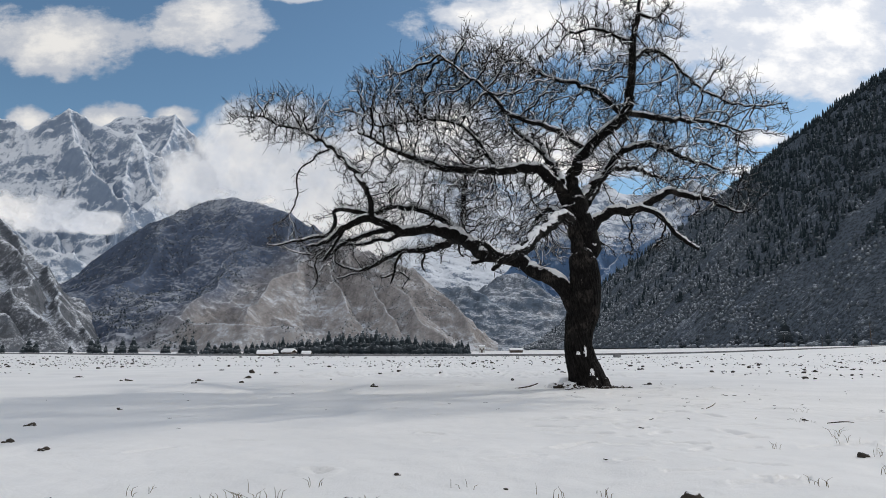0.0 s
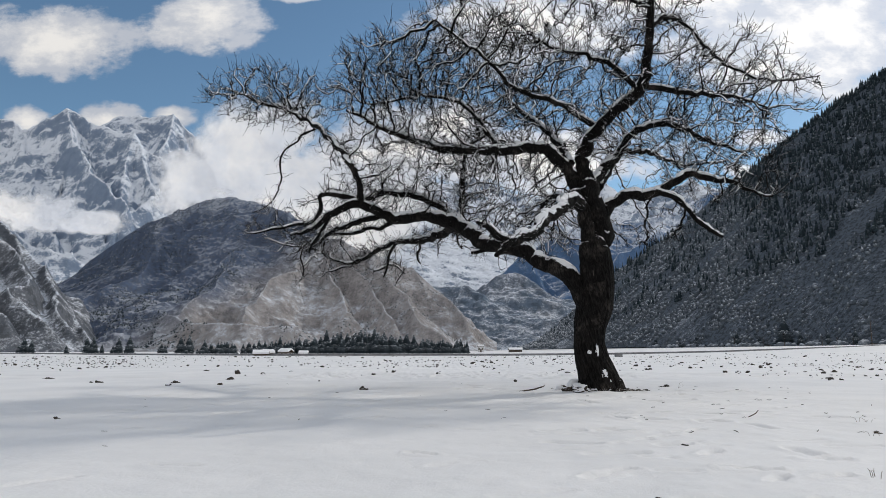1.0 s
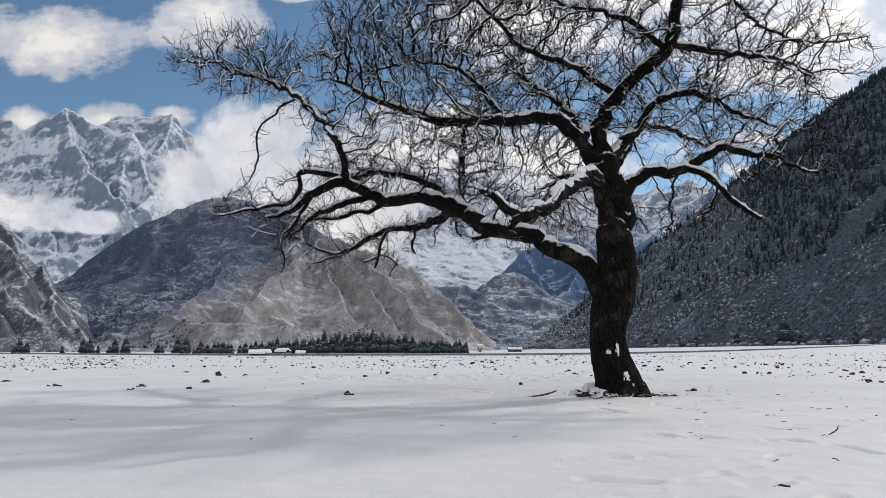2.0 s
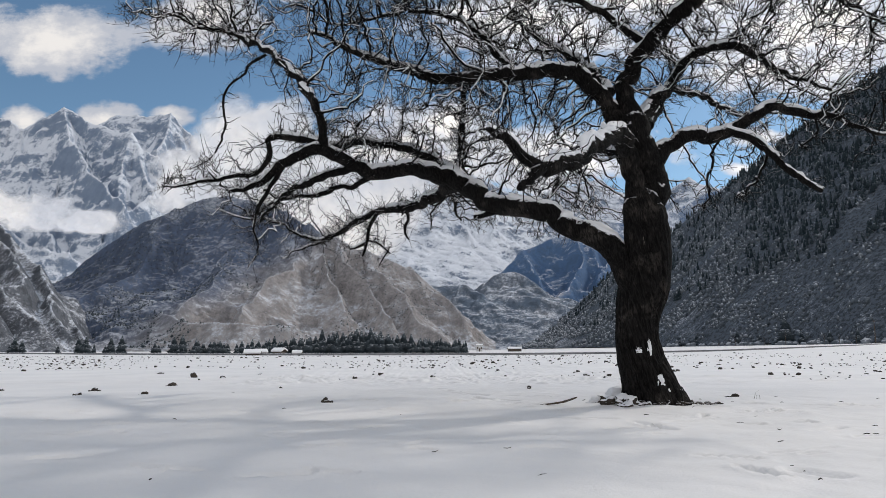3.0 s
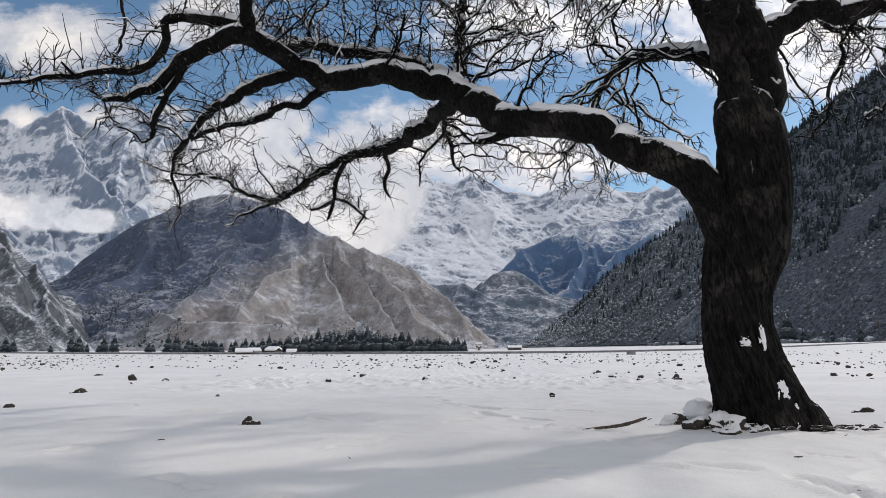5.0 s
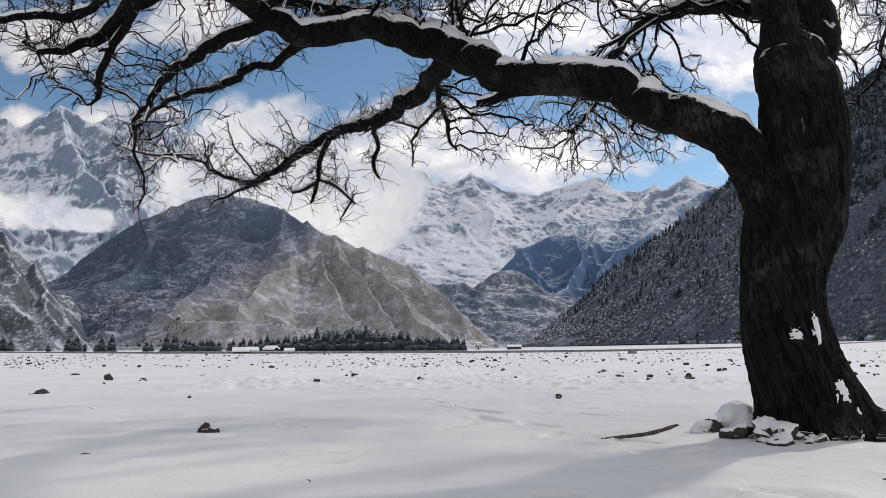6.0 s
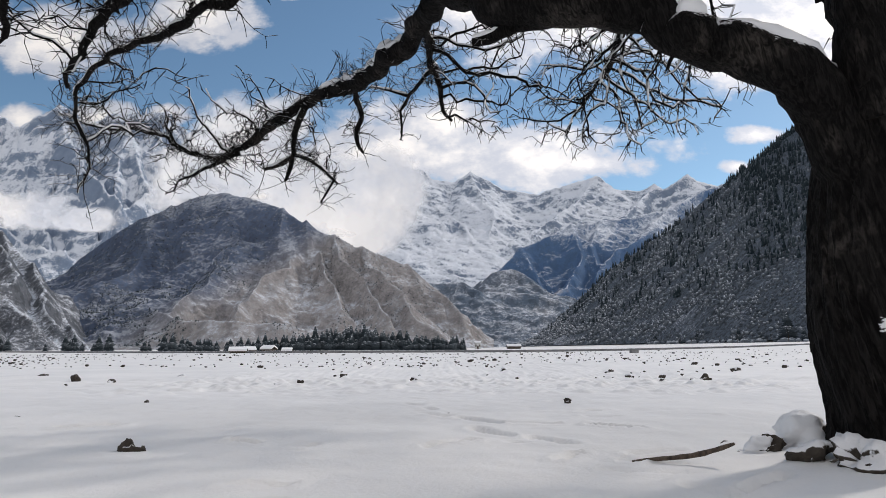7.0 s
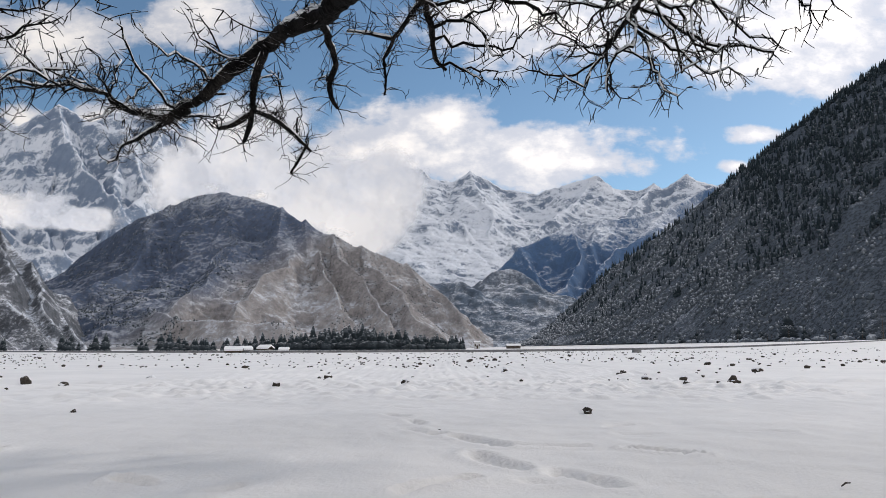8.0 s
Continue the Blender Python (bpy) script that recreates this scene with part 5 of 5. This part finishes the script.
def utility_pole(x, y, h):
    t = tagged(new("utility_pole"), "tall dark wooden pole beside the road", "pole")
    t.matrix_basis = pose(x, y, float(ground_z(x, y)))
    v, f = tube(np.array([[0, 0, -.4], [0, 0, h * .5], [0, 0, h]]), np.array([.20, .17, .13]), 10)
    part("post", mesh_of("post", v, f, M_WOOD), t)
    part("crossarm", box_mesh("crossarm", -.8, .8, -.06, .06, h - .7, h - .58, M_WOOD, .01), t)


utility_pole(219, 352, 12.0)


def roadside_bushes():
    rng = np.random.default_rng(61)
    pieces = []
    for i in range(170):
        u = rng.uniform(.30, .80)
        y = np.interp(u, [.3, .5, .8], [720, 500, 390]) + rng.uniform(-25, 30)
        r = rng.uniform(1.2, 2.8)
        z = float(ground_z(u * y, y))
        me = lump(200 + i % 7, r, r, r * .8, .4, 2, False)
        v = np.array([q.co[:] for q in me.vertices]) + np.array([u * y, y, z + r * .4])
        pieces.append((v, [list(p.vertices) for p in me.polygons]))
        bpy.data.meshes.remove(me)
    tagged(new("roadside_bushes", joined("roadside_bushes", pieces, M_SHRUB)), "snow-laden rounded bushes along the road", "bushes", kind="stuff")


roadside_bushes()


# ---- clods, stones, grass and sticks in the snow ----
def clod_mesh(seed, s):
    """A broken clod: a few crumbs frozen together."""
    rng = np.random.default_rng(seed)
    pieces = []
    for q in range(int(rng.integers(3, 7))):
        f = 1.0 if q == 0 else rng.uniform(.3, .65)
        me = lump(seed * 3 + q, s * .62 * f, s * .5 * f, s * .42 * f, .45, 2)
        off = np.array([0, 0, 0]) if q == 0 else np.array([*rng.normal(0, s * .55, 2), -.05 * s])
        pieces.append((np.array([v.co[:] for v in me.vertices]) + off, [list(p.vertices) for p in me.polygons]))
        bpy.data.meshes.remove(me)
    return joined("soil_clod", pieces, M_SOIL)


CLODS = [(-5.29, 8.59, .10), (-4.53, 8.04, .07), (-11.72, 25.76, .16), (-14.96, 28.51, .18), (-6.11, 13.16, .08), (-11.65, 36.26, .30), (-6.12, 10.43, .08), (1.9, 5.43, .15), (-.7, 5.30, .09), (.51, 5.77, .04), (-.42, 6.43, .05),
         (-2.97, 5.35, .07), (2.8, 9.9, .09), (5.73, 11.11, .06), (4.49, 7.55, .09), (-8.48, 23.74, .14), (-6.88, 23.67, .14), (6.57, 22.09, .16), (-8.93, 25.4, .15), (-7.8, 27.67, .2)]
for k, (x, y, s) in enumerate(CLODS):
    me = clod_mesh(300 + k, s)
    ob = tagged(new("soil_clod", me), "dark frozen clod of soil poking through snow", "clod", "clods in the field")
    ob.matrix_basis = pose(x, y, float(ground_z(x, y)) + .04 * s, 0, 0, 71 * k)
STONES = [(-2.08, 20.87, .175, "dark stone with a little snow on top"), (2.60, 25.9, .12, "small dark stone in smooth snow"), (3.06, 20.7, .06, "dark root knob in the snow"), (-9.32, 33.76, .22, "dark broken stump standing in the snow"),
          (-7.82, 32.67, .16, ""), (-4.26, 26.39, .07, ""), (-7.5, 36.63, .22, ""), (-2.94, 32.49, .16, ""), (-3.31, 31.46, .14, ""), (-2.27, 35.43, .24, ""), (-.1, 33.48, .2, ""), (6.37, 38.37, .32, ""), (6.02, 34.62, .26, ""), (6.23, 32.42, .16, ""),
          (11.51, 40.28, .3, ""), (7.58, 33.05, .26, ""), (2.97, 40.82, .26, "")]
for k, (x, y, s, label) in enumerate(STONES):
    me = lump(400 + k, s * .5, s * .45, s * (.8 if k == 3 else .42), .6, 3)
    me.materials.append(M_SOIL if k % 2 or k == 0 else M_STONE)
    ob = tagged(new("stump" if k == 3 else "stone", me), label or "dark stone half covered with snow", "stump" if k == 3 else "stone", "" if k == 3 else "stones in the field")
    ob.matrix_basis = pose(x, y, float(ground_z(x, y)) + .10 * s, 0, 0, 40 * k)


def far_clods():
    rng = np.random.default_rng(71)
    pieces = []
    forms = []
    for k in range(9):
        me = lump(500 + k, 1, 1, .7, .5, 1)
        forms.append((np.array([q.co[:] for q in me.vertices]), [list(p.vertices) for p in me.polygons]))
        bpy.data.meshes.remove(me)
    for i in range(5000):
        y = 26.5 + 115 * rng.random() ** 1.9
        x = rng.uniform(-.75, .75) * y
        if float(fbm(np.array([x * .12]), np.array([y * .12]), 0, 3, 73)[0]) < -.30 + .6 * rng.random() + max(0, (33 - y) * .12):
            continue
        s = rng.uniform(.015, .042) * (2.3 if rng.random() < .13 else 1) * (.75 + y / 90)
        v, f = forms[int(rng.integers(9))]
        a = rng.uniform(0, 6.28)
        c, q = math.cos(a), math.sin(a)
        w = np.stack([v[:, 0] * c - v[:, 1] * q, v[:, 0] * q + v[:, 1] * c, v[:, 2]], 1) * s * np.array([1.25, 1.0, 1.1]) + np.array([x, y, float(ground_z(x, y)) + .03 + .25 * s])
        pieces.append((w, f))
    tagged(new("ploughed_clods", joined("ploughed_clods", pieces, M_SOIL)), "scattered dark clods of ploughed soil in snow", "clods", kind="stuff")


far_clods()


def grass_tuft(seed, x, y, n, h):
    rng = np.random.default_rng(seed)
    t = tagged(new("grass_tuft"), "dry grass blades sticking out of the snow", "grass", "tufts in the field")
    t.location = (x, y, float(ground_z(x, y)))
    for i in range(n):
        a, L = rng.uniform(0, 6.28), h * rng.uniform(.35, .8)
        b = rng.normal(0, .04 + .004 * n, 2)
        lean = rng.uniform(.3, 1.2)
        P = np.array([[b[0], b[1], -.03], [b[0] + L * .35 * lean * math.cos(a), b[1] + L * .35 * lean * math.sin(a), L * .6], [b[0] + L * lean * math.cos(a), b[1] + L * lean * math.sin(a), L * rng.uniform(.7, 1)]])
        v, f = tube(P, np.array([.0032, .0026, .0008]), 3)
        part("blade", mesh_of("blade", v, f, M_DRY), t)


for k, (x, y, n, h) in enumerate(((-1.43, 5.31, 22, .16), (-1.06, 5.94, 5, .12), (.14, 5.81, 4, .1), (1.29, 5.58, 6, .1), (-2.37, 5.58, 7, .12), (.88, 5.51, 5, .12), (3.15, 5.94, 7, .14), (4.7, 7.55, 8, .16), (4.88, 8.49, 5, .14), (5.57, 10.85, 4, .12), (-1.83, 5.31, 5, .1),
                                  (-.61, 5.25, 6, .1), (3.9, 8.2, 5, .12), (5.2, 9.2, 6, .16), (6.78, 21.5, 3, .3), (4.1, 6.6, 6, .14), (6.3, 12.2, 5, .16))):
    grass_tuft(600 + k, x, y, n, h)


def stick(pts, label):
    L = smooth_line(pts, .04)
    v, f = tube(L[:, :3], L[:, 3], 8, .35, 7)
    tagged(new("fallen_branch", mesh_of("fallen_branch", v, f, M_WOOD)), label, "branch")


stick([(2.06, 20.36, .055, .008), (2.2, 20.28, .08, .016), (2.42, 20.18, .115, .020), (2.58, 20.12, .16, .020), (2.74, 20.05, .225, .011)], "crooked brown branch lying on the snow")
stick([(4.9, 13.0, .09, .006), (5.05, 13.1, .13, .009), (5.2, 13.3, .17, .005)], "short dry twig lying on the snow")
stick([(5.7, 10.4, .09, .006), (5.9, 10.3, .12, .009), (6.1, 10.4, .10, .005)], "short dry twig lying on the snow")

# ---- at the foot of the tree ----
for k, (x, y, z, sx, sy, sz, mat, name, label) in enumerate((
        (3.42, 20.35, .14, .17, .15, .12, M_STONE, "root_stone", "snow-capped stone at the trunk's foot"), (3.66, 20.0, .17, .20, .16, .13, M_STONE, "root_stone", "snow-capped stone at the trunk's foot"),
        (3.95, 19.86, .15, .22, .13, .11, M_STONE, "root_stone", "snow-capped stone at the trunk's foot"), (4.30, 19.84, .14, .20, .13, .11, M_STONE, "root_stone", "snow-capped stone at the trunk's foot"),
        (4.92, 20.3, .14, .10, .10, .10, M_SOIL, "root_stone", "dark stone at the trunk's foot"))):
    me = lump(700 + k, sx * .85, sy * .85, sz * .85, 1.0, 4)
    me.materials.append(mat)
    tagged(new(name, me), label, "stone" if "stone" in name else "snow").matrix_basis = pose(x, y, z - .09, 0, 0, 33 * k)


def capped_stone(x, y, s, seed, label):
    """A dark stone with a thick hood of snow pushed to one side."""
    t = tagged(new("capped_stone"), label, "stone")
    t.matrix_basis = pose(x, y, float(ground_z(x, y)) + .04, 0, -12, 8)
    core = lump(seed, .25 * s, .20 * s, .20 * s, .45, 3)
    core.materials.append(M_SOIL)
    part("stone", core, t)
    hood = lump(seed + 1, .30 * s, .25 * s, .22 * s, .42, 4)
    for v in hood.vertices:
        v.co = v.co + Vector((-.10, .08, .045)) * s
    hood.materials.append(M_SNOW)
    part("snow_hood", hood, t, "thick rounded hood of snow")


capped_stone(3.82, 20.92, .92, 720, "dark stone under a thick snow hood by the trunk")
capped_stone(3.33, 20.72, .42, 730, "small dark stone with a hood of snow")


def bark_litter():
    rng = np.random.default_rng(77)
    pieces = []
    for i in range(90):
        x, y = 4.55 + rng.normal(0, .45), 19.93 + rng.normal(0, .13)
        a, L = rng.uniform(-1.2, 1.2), rng.uniform(.02, .085)
        P = np.array([[x - L * math.cos(a), y - L * math.sin(a), 0], [x, y, 0], [x + L * math.cos(a), y + L * math.sin(a), 0]])
        P[:, 2] = ground_z(P[:, 0], P[:, 1]) + .03 + .05 * np.exp(-(((P[:, 0] - 4.1) / .9) ** 2 + ((P[:, 1] - 20.4) / .8) ** 2)) + rng.uniform(-.01, .03)
        pieces.append(tube(P, np.array([.006, .014, .005]), 4))
    tagged(new("bark_litter", joined("bark_litter", pieces, M_SOIL)), "scattered dark bark and twigs on the snow", "litter", kind="stuff")


bark_litter()

def field_litter():
    """Crumbs of soil and bits of straw strewn over the crust."""
    rng = np.random.default_rng(83)
    pieces = []
    for i in range(95):
        x, y = (rng.uniform(3.0, 11), rng.uniform(8, 22)) if i < 80 else (rng.uniform(-9, 2), rng.uniform(6, 24))
        a, L, w = rng.uniform(-.9, .9), rng.uniform(.012, .05), rng.uniform(.003, .008)
        P = np.array([[x - L * math.cos(a), y - L * math.sin(a), 0], [x, y, 0], [x + L * math.cos(a), y + L * math.sin(a), 0]])
        P[:, 2] = ground_z(P[:, 0], P[:, 1]) + .022 + rng.uniform(0, .02, 3)
        pieces.append(tube(P, np.array([.6 * w, w, .5 * w]), 5))
    tagged(new("field_litter", joined("field_litter", pieces, M_SOIL)), "dark crumbs of soil and straw on the snow crust", "litter", kind="stuff")


field_litter()

# snow and bare wood on the trunk's side
def trunk_patch(name, x, z, w, h, seed, mat, label="", ragged=.9):
    """A flake with a ragged outline lying on the trunk's near side."""
    nx, nz = 22, 30
    U, V = np.meshgrid(np.linspace(-1.3, 1.3, nx), np.linspace(-1.3, 1.3, nz))
    d = 1 - np.sqrt(U ** 2 + V ** 2) + ragged * fbm(U * 1.7 + seed, V * 2.2, 0, 4, seed)
    X, Z = x + U * w, z + V * h
    sp = TRUNK[0]
    cx, cy, r = (np.interp(Z, sp[:, 2], sp[:, i]) for i in (0, 1, 3))
    Y = cy - np.sqrt(np.maximum(r ** 2 - (X - cx) ** 2, .01)) * 1.02 - .012 - .03 * np.clip(d, 0, 1) ** .6
    keep = d > 0
    keep = keep[:-1, :-1] & keep[1:, :-1] & keep[:-1, 1:] & keep[1:, 1:]
    F = grid_faces(nz, nx, keep)
    used = np.unique(F)
    if not len(used):
        return
    P = np.stack([X.ravel(), Y.ravel(), Z.ravel()], 1)[used] - TREE_AT
    part(name, mesh_of(name, P, np.searchsorted(used, F), mat), TREE, label)


trunk_patch("snow_patch", 4.12, 1.16, 0.044, 0.145, 801, M_SNOW, "snow stuck to the bark")
trunk_patch("snow_patch", 3.92, 1.09, 0.056, 0.051, 802, M_SNOW)
trunk_patch("snow_patch", 4.30, .55, 0.072, 0.136, 803, M_SNOW)
trunk_patch("snow_patch", 4.42, .27, 0.048, 0.119, 804, M_SNOW)
trunk_patch("snow_patch", 4.55, .26, 0.056, 0.128, 805, M_SNOW)
trunk_patch("bark_scar", 3.95, 3.15, .10, .22, 806, M_SCAR, "pale bare wood where bark has gone", .5)


me = box_mesh("concrete_block", -.55, .55, -.4, .4, -.15, .55, M_ROAD, .04)
tagged(new("concrete_block", me), "low grey concrete block in the snowy field", "block").matrix_basis = pose(29.0, 115.0, float(ground_z(29, 115)), 0, 0, 8)
